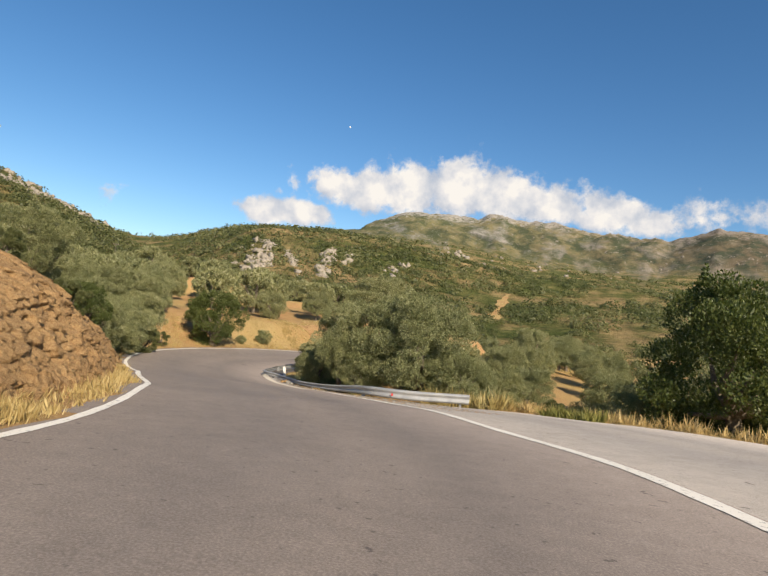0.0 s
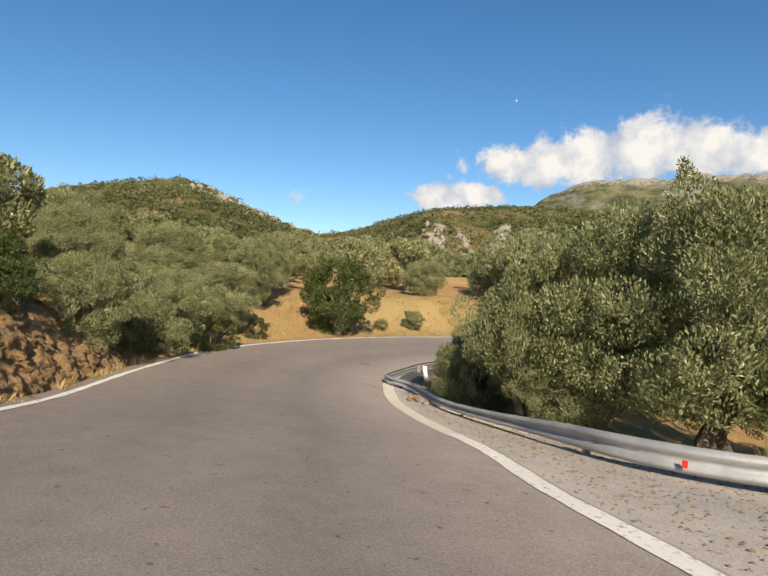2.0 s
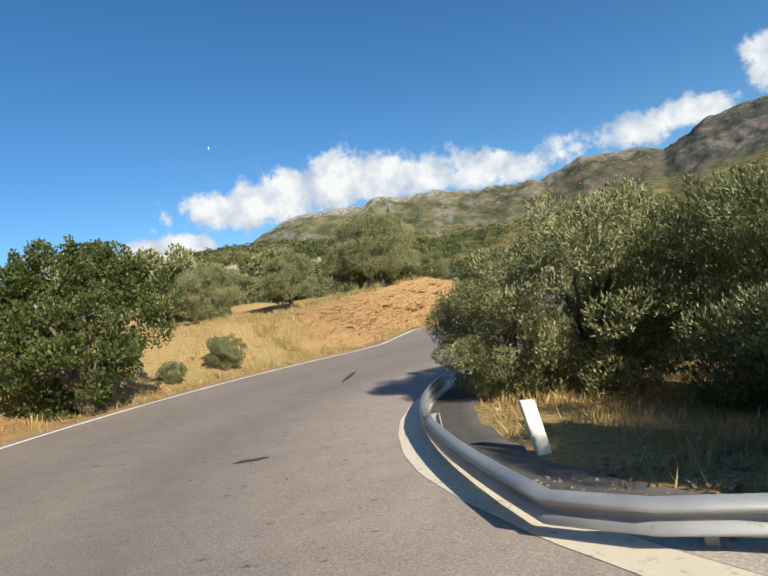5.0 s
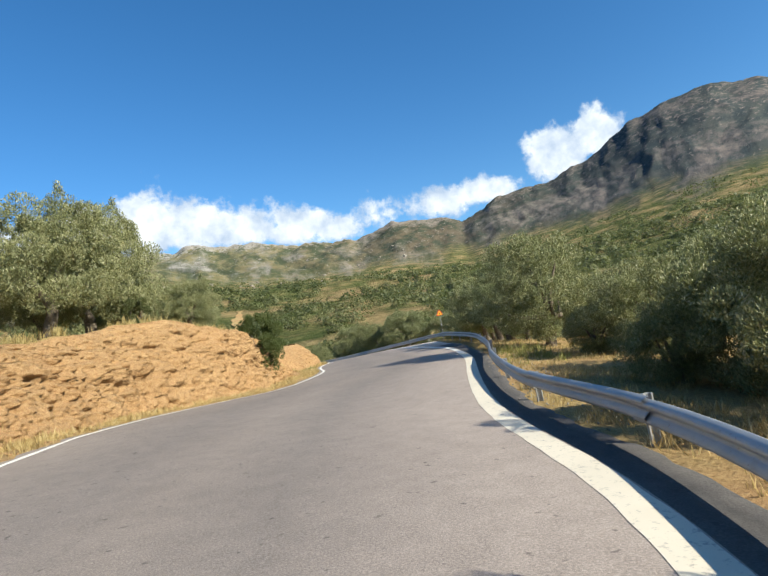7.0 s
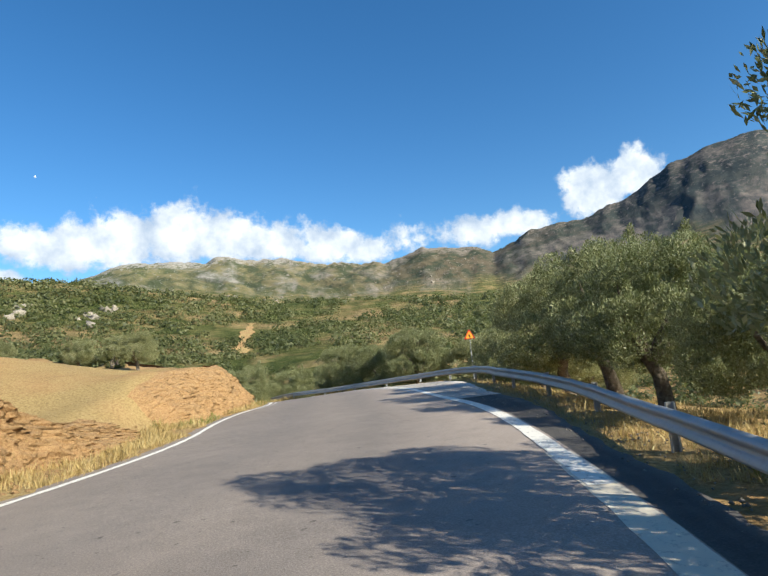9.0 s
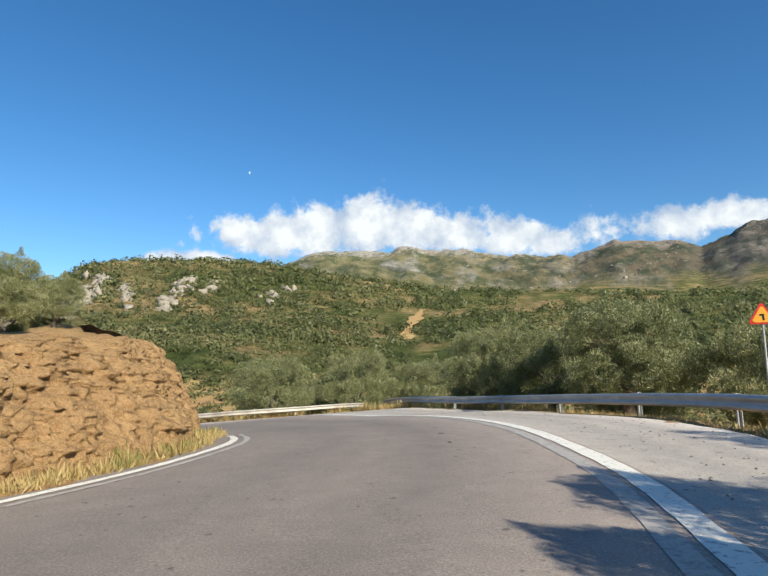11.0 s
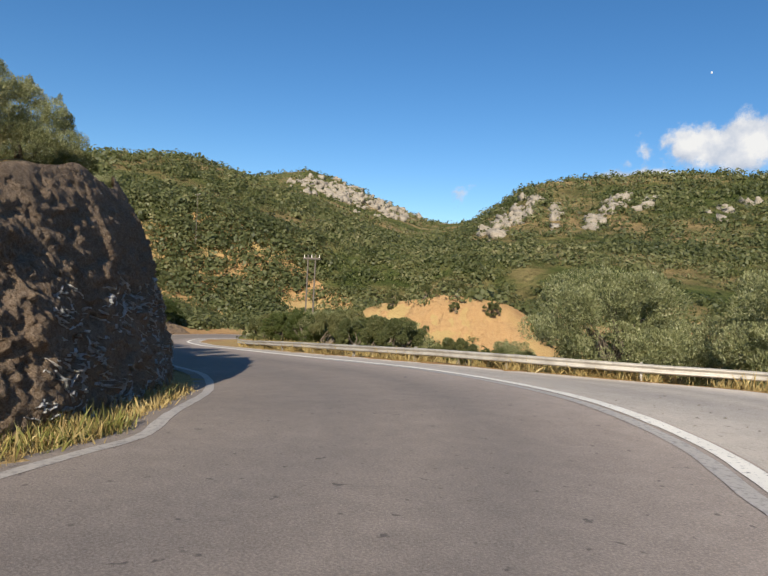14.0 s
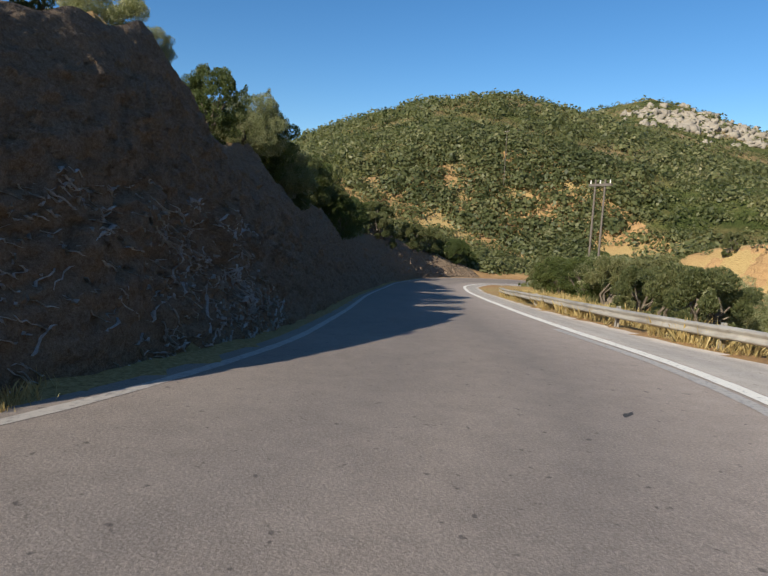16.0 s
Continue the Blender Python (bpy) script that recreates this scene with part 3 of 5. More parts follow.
# near ground
gx, gy = np.meshgrid(np.arange(-85, 100.1, 0.7), np.arange(-48, 176.1, 0.7), indexing="ij")
gz = height(gx, gy)
_, g_off, _, _ = near_height(gx, gy)
soft = smoothstep(2.5, 7, g_off)
for _ in range(9):                      # ease the seams between neighbouring slopes
    m = gz.copy()
    m[1:-1, 1:-1] = (gz[:-2, 1:-1] + gz[2:, 1:-1] + gz[1:-1, :-2] + gz[1:-1, 2:] + 2 * gz[1:-1, 1:-1]) / 6
    gz = gz + (m - gz) * soft


def z_of(x, y):
    """Height of the near ground's mesh, or of the far slopes beyond it."""
    x, y = np.asarray(x, dtype=float), np.asarray(y, dtype=float)
    u, v = (x + 85) / 0.7, (y + 48) / 0.7
    i, j = np.clip(u.astype(int), 0, gx.shape[0] - 2), np.clip(v.astype(int), 0, gx.shape[1] - 2)
    a, b = np.clip(u - i, 0, 1), np.clip(v - j, 0, 1)
    z = gz[i, j] * (1 - a) * (1 - b) + gz[i + 1, j] * a * (1 - b) + gz[i, j + 1] * (1 - a) * b + gz[i + 1, j + 1] * a * b
    out = (u < 0) | (v < 0) | (u > gx.shape[0] - 1) | (v > gx.shape[1] - 1)
    return np.where(out, height(x, y), z) if out.any() else z


def z_at(x, y):
    return float(z_of(np.array([x]), np.array([y]))[0])


ground = new("ground", mesh_from("ground", np.stack([gx, gy, gz], -1).reshape(-1, 3), grid_faces(*gx.shape), GROUND, True))
tagged(ground, "dry ochre earth and straw-coloured grass of a Mediterranean hillside", "ground", kind="structure")

# far slopes, from the edge of the near ground to the skyline
az = np.radians(np.concatenate([np.arange(-180, -82, 3.0), np.arange(-82, 84, 0.25), np.arange(84, 180.1, 3.0)]))
rr = np.geomspace(62, 4300, 220)
fa, fr = np.meshgrid(az, rr, indexing="ij")
fx, fy = CENTRE[0] + fr * np.sin(fa), CENTRE[1] + fr * np.cos(fa)
fz = z_of(fx.ravel(), fy.ravel()).reshape(fx.shape)
deep = np.minimum(np.minimum(fx + 84, 99 - fx), np.minimum(fy + 47, 175 - fy))
fz = fz - 2.5 * smoothstep(-1, 16, deep) - np.where(deep > 0, 0.15, 0)
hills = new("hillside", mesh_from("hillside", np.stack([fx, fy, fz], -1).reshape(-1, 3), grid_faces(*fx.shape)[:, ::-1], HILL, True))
tagged(hills, "scrub-covered hills rising to bare grey limestone mountains, tinted for haze towards the right", "mountain", kind="structure")


# ---- road ----
def strip(name, s, lo, hi, n, dz, mat, crown=0.0):
    s = np.asarray(s)
    w = np.linspace(0, 1, n)
    o = lo[:, None] + (hi - lo)[:, None] * w
    v = at(s[:, None] + 0 * o, o, dz)
    me = mesh_from(name, v.reshape(-1, 3), grid_faces(len(s), n)[:, ::-1], mat, True)
    me.attributes.new("across", "FLOAT", "POINT").data.foreach_set("value", np.tile(w, len(s)).astype(np.float32))
    return me


st = np.arange(0, S[-1] - 0.5, 0.5)
el, er, ap = edge(EDGE_L, st), edge(EDGE_R, st), np.interp(st, *APRON)
road = tagged(new("road", strip("road", st, er - 0.18, el + 0.35, 24, 0.0, ASPHALT)), "sun-bleached grey-brown asphalt mountain road through two bends", "road", kind="structure")
# the middle stretch is painted dark for the shade below the rail
for s0, s1, mat, words in ((0, 54, SHOULDER, "pale worn asphalt and gravel shoulder beside the road"), (53.5, 103, SHADED_GUTTER, "narrow asphalt gutter with a crumbling edge, painted dark for the shade under the guard rail"), (102.5, 400, SHOULDER, "pale worn asphalt and gravel shoulder beside the road")):
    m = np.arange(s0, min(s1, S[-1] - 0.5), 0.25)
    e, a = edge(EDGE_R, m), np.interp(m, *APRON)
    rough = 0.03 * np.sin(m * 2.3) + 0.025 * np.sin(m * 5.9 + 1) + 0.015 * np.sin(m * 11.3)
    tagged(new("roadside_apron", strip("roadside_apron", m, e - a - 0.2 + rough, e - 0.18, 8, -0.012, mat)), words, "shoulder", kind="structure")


def white_line(name, s0, s1, tab, inset, width, mat, dz, label):
    s = np.arange(s0, min(s1, S[-1] - 1), 0.25)
    c = edge(tab, s) + inset
    wob = 0.005 * np.sin(s * 2.9) + 0.006 * np.sin(s * 7.1 + 1)
    ob = new(name, strip(name, s, c - width / 2 + wob, c + width / 2 - wob, 3, dz, mat))
    return tagged(ob, label, "road marking", kind="structure")


white_line("edge_line", 0, 118.5, EDGE_L, 0.0, 0.14, PAINT, 0.008, "white painted line along the inner edge of the road")
white_line("edge_line", 118, 300, EDGE_L, 0.0, 0.17, OLD_PAINT, 0.004, "greyed broad edge line at the foot of the cutting")
white_line("edge_line", 0, 46, EDGE_R, 0.0, 0.25, PAINT, 0.008, "white painted line along the outer edge of the road")
white_line("edge_line", 45.5, 94, EDGE_R, 0.0, 0.32, DUSTY_PAINT, 0.004, "dusty cream edge line along the guard rail")
white_line("edge_line", 92, 300, EDGE_R, 0.0, 0.25, PAINT, 0.008, "white painted line along the outer edge of the bend")
white_line("edge_line", 107, 142, EDGE_R, 0.30, 0.20, OLD_PAINT, 0.006, "faded older edge line beside the newer paint")
white_line("edge_line", 109, 122, EDGE_L, -0.24, 0.10, OLD_PAINT, 0.006, "faded older edge line beside the newer paint")


# ---- guard rails ----
WAVE = np.array([(0.0, 0.31), (-0.03, 0.30), (-0.075, 0.265), (-0.08, 0.235), (-0.03, 0.185), (-0.005, 0.155), (-0.03, 0.125), (-0.08, 0.075), (-0.075, 0.045), (-0.03, 0.01), (0.0, 0.0)])


def guard_rail(pts, label, top=0.74, seg=4.0, tall=0.06, beam=1.0, steel=None, sunk=None):
    """A W-beam rail along (n,3) ground points; the wave faces the left of travel. sunk: height and depth of beam further on, and from where to where it sinks."""
    steel = steel or STEEL
    pts = curve_through(pts, 0.4)
    d = np.concatenate([[0], np.cumsum(np.linalg.norm(np.diff(pts[:, :2], axis=0), axis=1))])
    rail = new("guard_rail")
    tagged(rail, label, "guard rail", group="roadside guard rails")
    t = np.gradient(pts[:, :2], d, axis=0)
    t /= np.linalg.norm(t, axis=1)[:, None]
    nor = np.stack([-t[:, 1], t[:, 0]], 1)

    def here(q, off, dz):
        return np.stack([np.interp(q, d, pts[:, 0]) + off * np.interp(q, d, nor[:, 0]), np.interp(q, d, pts[:, 1]) + off * np.interp(q, d, nor[:, 1]), np.interp(q, d, pts[:, 2]) + dz], -1)

    a = 0.0
    k = 0
    while a < d[-1] - 0.5:
        b = min(a + seg + 0.3, d[-1])
        q = np.linspace(a, b, max(3, int((b - a) / 0.5) + 1))
        jog = 0.004 * (k % 2) + rng.normal(0, 0.006)
        dip = rng.normal(0, 0.012)
        ease = smoothstep(sunk[2], sunk[3], q) if sunk else 0 * q
        tops, deep_ = top + ease * ((sunk[0] - top) if sunk else 0), beam + ease * ((sunk[1] - beam) if sunk else 0)
        prof = []
        for thick in (0.0, -0.006):
            for w in WAVE:
                prof.append(here(q, -w[0] + thick + jog, tops - (0.31 - w[1]) * deep_ + dip))
        v = np.stack(prof, 1)
        nw = len(WAVE)
        order = list(range(nw)) + list(range(2 * nw - 1, nw - 1, -1)) + [0]
        v = v[:, order]
        part("beam", mesh_from("beam", v.reshape(-1, 3), grid_faces(len(q), len(order)), steel, False), steel, rail)
        a += seg
        k += 1
    for q in np.arange(0.3, d[-1], seg / 2 if seg > 5 else seg):
        lean = rng.normal(0, 0.02)
        c = here(np.array([q]), -0.10, 0)[0]
        tt, nn = np.array([np.interp(q, d, t[:, 0]), np.interp(q, d, t[:, 1])]), np.array([np.interp(q, d, nor[:, 0]), np.interp(q, d, nor[:, 1])])
        # C-shaped post
        prof = [(-0.05, 0.03), (0.05, 0.03), (0.05, -0.03), (0.035, -0.03), (0.035, 0.018), (-0.035, 0.018), (-0.035, -0.03), (-0.05, -0.03)]
        bm = bmesh.new()
        lows, highs = [], []
        hp = top + tall + rng.uniform(-0.03, 0.06)
        if sunk:
            hp += float(smoothstep(sunk[2], sunk[3], q)) * (sunk[0] - top)
        for u, w in prof:
            x, y = c[:2] + tt * w + nn * u
            lows.append(bm.verts.new((x, y, c[2] - 0.5)))
            highs.append(bm.verts.new((x + lean, y + lean * 0.5, c[2] + hp)))
        for i in range(8):
            j = (i + 1) % 8
            bm.faces.new((lows[i], lows[j], highs[j], highs[i]))
        bm.faces.new(highs)
        bmesh.ops.recalc_face_normals(bm, faces=bm.faces)
        part("post", bm, steel, rail)
    return rail


RAIL_S = (61.2, 63, 66, 72, 78, 84, 89, 95, 99, 107, 110, 114, 118, 122, 126, 129, 131)
RAIL_O = (-1.05, -1.12, -1.3, -1.6, -1.75, -1.82, -2.2, -2.65, -3.0, -3.7, -4.15, -4.9, -5.7, -6.9, -9.0, -11.2, -13)
guard_rail(at(RAIL_S, RAIL_O), "long galvanised W-beam guard rail along the outer shoulder", 0.48, 4.0, -0.02, 0.85, None, (0.58, 1.0, 34, 46))
LOW_RAIL = np.array([(3.4, 19.4), (1.2, 19.9), (0.2, 20.35), (-0.5, 21.2), (-1.3, 22.5), (-2.3, 23.8), (-3.2, 25.0), (-3.85, 26.15), (-4.35, 27.0), (-4.9, 27.55), (-5.36, 27.74), (-5.45, 27.80), (-5.49, 27.88), (-5.51, 28.0), (-5.54, 29.5), (-5.38, 31.4), (-4.95, 33.0), (-4.3, 34.5)])
ls, lo = nearest(LOW_RAIL)
low_rail = guard_rail(np.column_stack([LOW_RAIL, level(ls, lo)]), "low bent guard rail sunk to the ground inside the bend", 0.42, 4.0, -0.10, 1.1, None, (0.25, 0.58, 2.5, 9.0))
LAY_RAIL = np.array([(9.4, 25.4), (11.6, 26.2), (13.8, 27.0), (16.0, 27.6)])
guard_rail(np.column_stack([LAY_RAIL, z_of(LAY_RAIL[:, 0], LAY_RAIL[:, 1])]), "low grey guard rail beyond the lay-by, half hidden in weeds", 0.50, 4.0, 0.1, 0.8)
guard_rail(at((131.9, 132.5, 134, 136, 139, 143, 147, 153, 160), (-12.4, -10.5, -8.3, -6.2, -4.6, -3.7, -3.4, -3.2, -3.2)), "weathered pale guard rail at the edge of the pull-out", 0.50, 4.0, -0.02, 0.85, WEATHERED)


# ---- plants ----
def sprigs(c, direction, length, width, seed, curl=0.25):
    """Small pointed leaf cards, two triangles each, at centres c."""
    g = np.random.default_rng(seed)
    n = len(c)
    d = direction + g.normal(0, 0.45, (n, 3))
    d /= np.linalg.norm(d, axis=1)[:, None]
    side = np.cross(d, g.normal(0, 1, (n, 3)))
    side /= np.linalg.norm(side, axis=1)[:, None] + 1e-9
    ln = length * g.uniform(0.6, 1.4, n)[:, None]
    wd = width * g.uniform(0.7, 1.3, n)[:, None]
    a, b = c - d * ln * 0.5, c + d * ln * 0.5
    m1, m2 = c + side * wd * 0.5, c - side * wd * 0.5
    v = np.stack([a, m1, b, m2], 1).reshape(-1, 3)
    f = np.arange(n * 4).reshape(n, 4)
    return v, f


def crown_points(n, blobs, g, shell=0.55):
    """Points over a set of clumps (centre, radius), denser towards the clumps' skins."""
    w = np.array([b[1] ** 2 for b in blobs])
    k = g.choice(len(blobs), n, p=w / w.sum())
    u = g.normal(0, 1, (n, 3))
    u /= np.linalg.norm(u, axis=1)[:, None]
    r = g.uniform(shell, 1.0, n) ** 0.6
    cen = np.array([b[0] for b in blobs])[k]
    rad = np.array([b[1] for b in blobs])[k]
    return cen + u * (rad * r)[:, None] * np.array([1, 1, 0.85]), u


def tube(path, radii, sides=7):
    path = np.asarray(path, dtype=float)
    rings = []
    for i, p in enumerate(path):
        t = path[min(i + 1, len(path) - 1)] - path[max(i - 1, 0)]
        t /= np.linalg.norm(t) + 1e-9
        a = np.cross(t, (0.3, 0.9, 0.2))
        a /= np.linalg.norm(a)
        b = np.cross(t, a)
        ang = np.linspace(0, 2 * np.pi, sides, endpoint=False)
        wob = 1 + 0.18 * np.sin(ang * 3 + i)
        rings.append(p + radii[i] * wob[:, None] * (np.cos(ang)[:, None] * a + np.sin(ang)[:, None] * b))
    v = np.concatenate(rings)
    f = []
    for i in range(len(path) - 1):
        for j in range(sides):
            f.append((i * sides + j, i * sides + (j + 1) % sides, (i + 1) * sides + (j + 1) % sides, (i + 1) * sides + j))
    return v, np.array(f)


def joined(pieces):
    vs, fs, k = [], [], 0
    for v, f in pieces:
        vs.append(v)
        fs.append(f + k)
        k += len(v)
    return np.concatenate(vs), np.concatenate(fs)


def tree(name, seed, radius, tall, stem, leaves, leaf, mat, label, category, clumps=34, low=0.25):
    """A tree of about radius x tall: bent trunk, limbs and a ragged crown of small leaf cards. Stands at the origin."""
    g = np.random.default_rng(seed)
    root = new(name)
    tagged(root, label, category)
    blobs = []
    for i in range(clumps):
        a, q = g.uniform(0, 2 * np.pi), g.uniform(0, 1) ** 0.5
        h = g.uniform(low, 1.0)
        env = math.sin(math.pi * min(max((h - low * 0.5) / (1.08 - low * 0.5), 0), 1)) ** 0.55
        rr_ = radius * (0.25 + 0.62 * q) * env
        blobs.append((np.array([math.cos(a) * rr_, math.sin(a) * rr_, tall * h * 0.9]), radius * g.uniform(0.11, 0.235)))
    for i in range(clumps // 3):                          # stray shoots that break the outline
        a = g.uniform(0, 2 * np.pi)
        h = g.uniform(0.5, 0.93)
        blobs.append((np.array([math.cos(a) * radius * 0.75, math.sin(a) * radius * 0.75, tall * h]) * np.array([g.uniform(0.2, 0.95) * (1.25 - 0.75 * h)] * 2 + [1]), radius * g.uniform(0.10, 0.17)))
    for i in range(clumps // 6):                          # upright sprays above the crown
        c, r = blobs[g.integers(clumps)]
        lean = np.array([g.normal(0, 0.25), g.normal(0, 0.25), 1.0])
        for j in range(4):
            blobs.append((c + lean * (r * 0.7 + radius * 0.038 * j), radius * (0.075 - 0.012 * j)))
    pts, out = crown_points(leaves, blobs, g, 0.45)
    out = out * 0.6 + np.array([0, 0, 0.8])
    v, f = sprigs(pts, out, leaf[0], leaf[1], seed + 1)
    part("crown", mesh_from("crown", v, f, mat), mat, root)
    wood = []
    base = np.array([0, 0, -0.3])
    fork = np.array([g.normal(0, 0.15), g.normal(0, 0.15), tall * stem])
    wood.append(tube([base, base + (fork - base) * 0.35 + g.normal(0, 0.06, 3), base + (fork - base) * 0.7 + g.normal(0, 0.06, 3), fork], [radius * 0.10, radius * 0.075, radius * 0.065, radius * 0.06], 9))
    for i in range(9):
        c = blobs[g.integers(len(blobs))][0]
        c = fork + (c - fork) * 0.72
        m = (fork + c) / 2 + g.normal(0, radius * 0.08, 3)
        wood.append(tube([fork - np.array([0, 0, 0.1]), m, c], [radius * 0.05, radius * 0.028, radius * 0.01], 6))
    v, f = joined(wood)
    part("trunk", mesh_from("trunk", v, f, BARK, True), BARK, root)
    return root


def put(ob, x, y, size=1.0, turn=0.0, dz=0.0, first=False, wide=1.0):
    m = Matrix.Translation((x, y, z_at(x, y) + dz)) @ Matrix.Rotation(radians(turn), 4, "Z") @ Matrix.Diagonal((size * wide, size * wide, size, 1))
    if first:
        ob.matrix_basis = m
        return ob
    made = copy_thing(ob, Matrix.Identity(4))
    made.matrix_basis = m
    return made


olive_big = tree("olive_tree", 11, 2.6, 4.4, 0.28, 60000, (0.086, 0.027), OLIVE, "old olive tree with a broad grey-green crown", "olive tree", 95, 0.13)
olive_mid = tree("olive_tree", 12, 2.2, 3.9, 0.30, 76000, (0.070, 0.023), OLIVE, "olive tree with a rounded silvery crown", "olive tree", 85, 0.27)
olive_low = tree("olive_tree", 13, 2.3, 3.2, 0.16, 70000, (0.070, 0.023), OLIVE, "low bushy olive with branches down to the ground", "olive tree", 85, 0.08)
olive_far = tree("olive_tree", 14, 2.3, 3.6, 0.26, 7000, (0.20, 0.075), OLIVE, "olive tree standing in dry terraced ground", "olive tree", 55, 0.18)
oak_bush = tree("oak_bush", 15, 2.0, 3.4, 0.12, 34000, (0.075, 0.045), OAK, "dense dark-green holm oak bush on the earth bank", "bush", 80, 0.03)
holm_oak = tree("holm_oak", 18, 2.6, 4.4, 0.26, 46000, (0.085, 0.048), OAK, "dark holm oak with a dense shaded crown beyond the lay-by", "oak tree", 90, 0.06)
cypress = tree("cypress_tree", 17, 0.9, 7.0, 0.06, 5000, (0.28, 0.11), OAK, "slim dark cypress on the hilltop", "cypress", 40, 0.02)
shrub = tree("shrub", 16, 1.5, 1.9, 0.12, 18000, (0.075, 0.032), SCRUB, "rounded green maquis shrub on the slope", "shrub", 22, 0.03)


def spot(s, o):
    p = at(s, o)
    return float(p[0]), float(p[1])


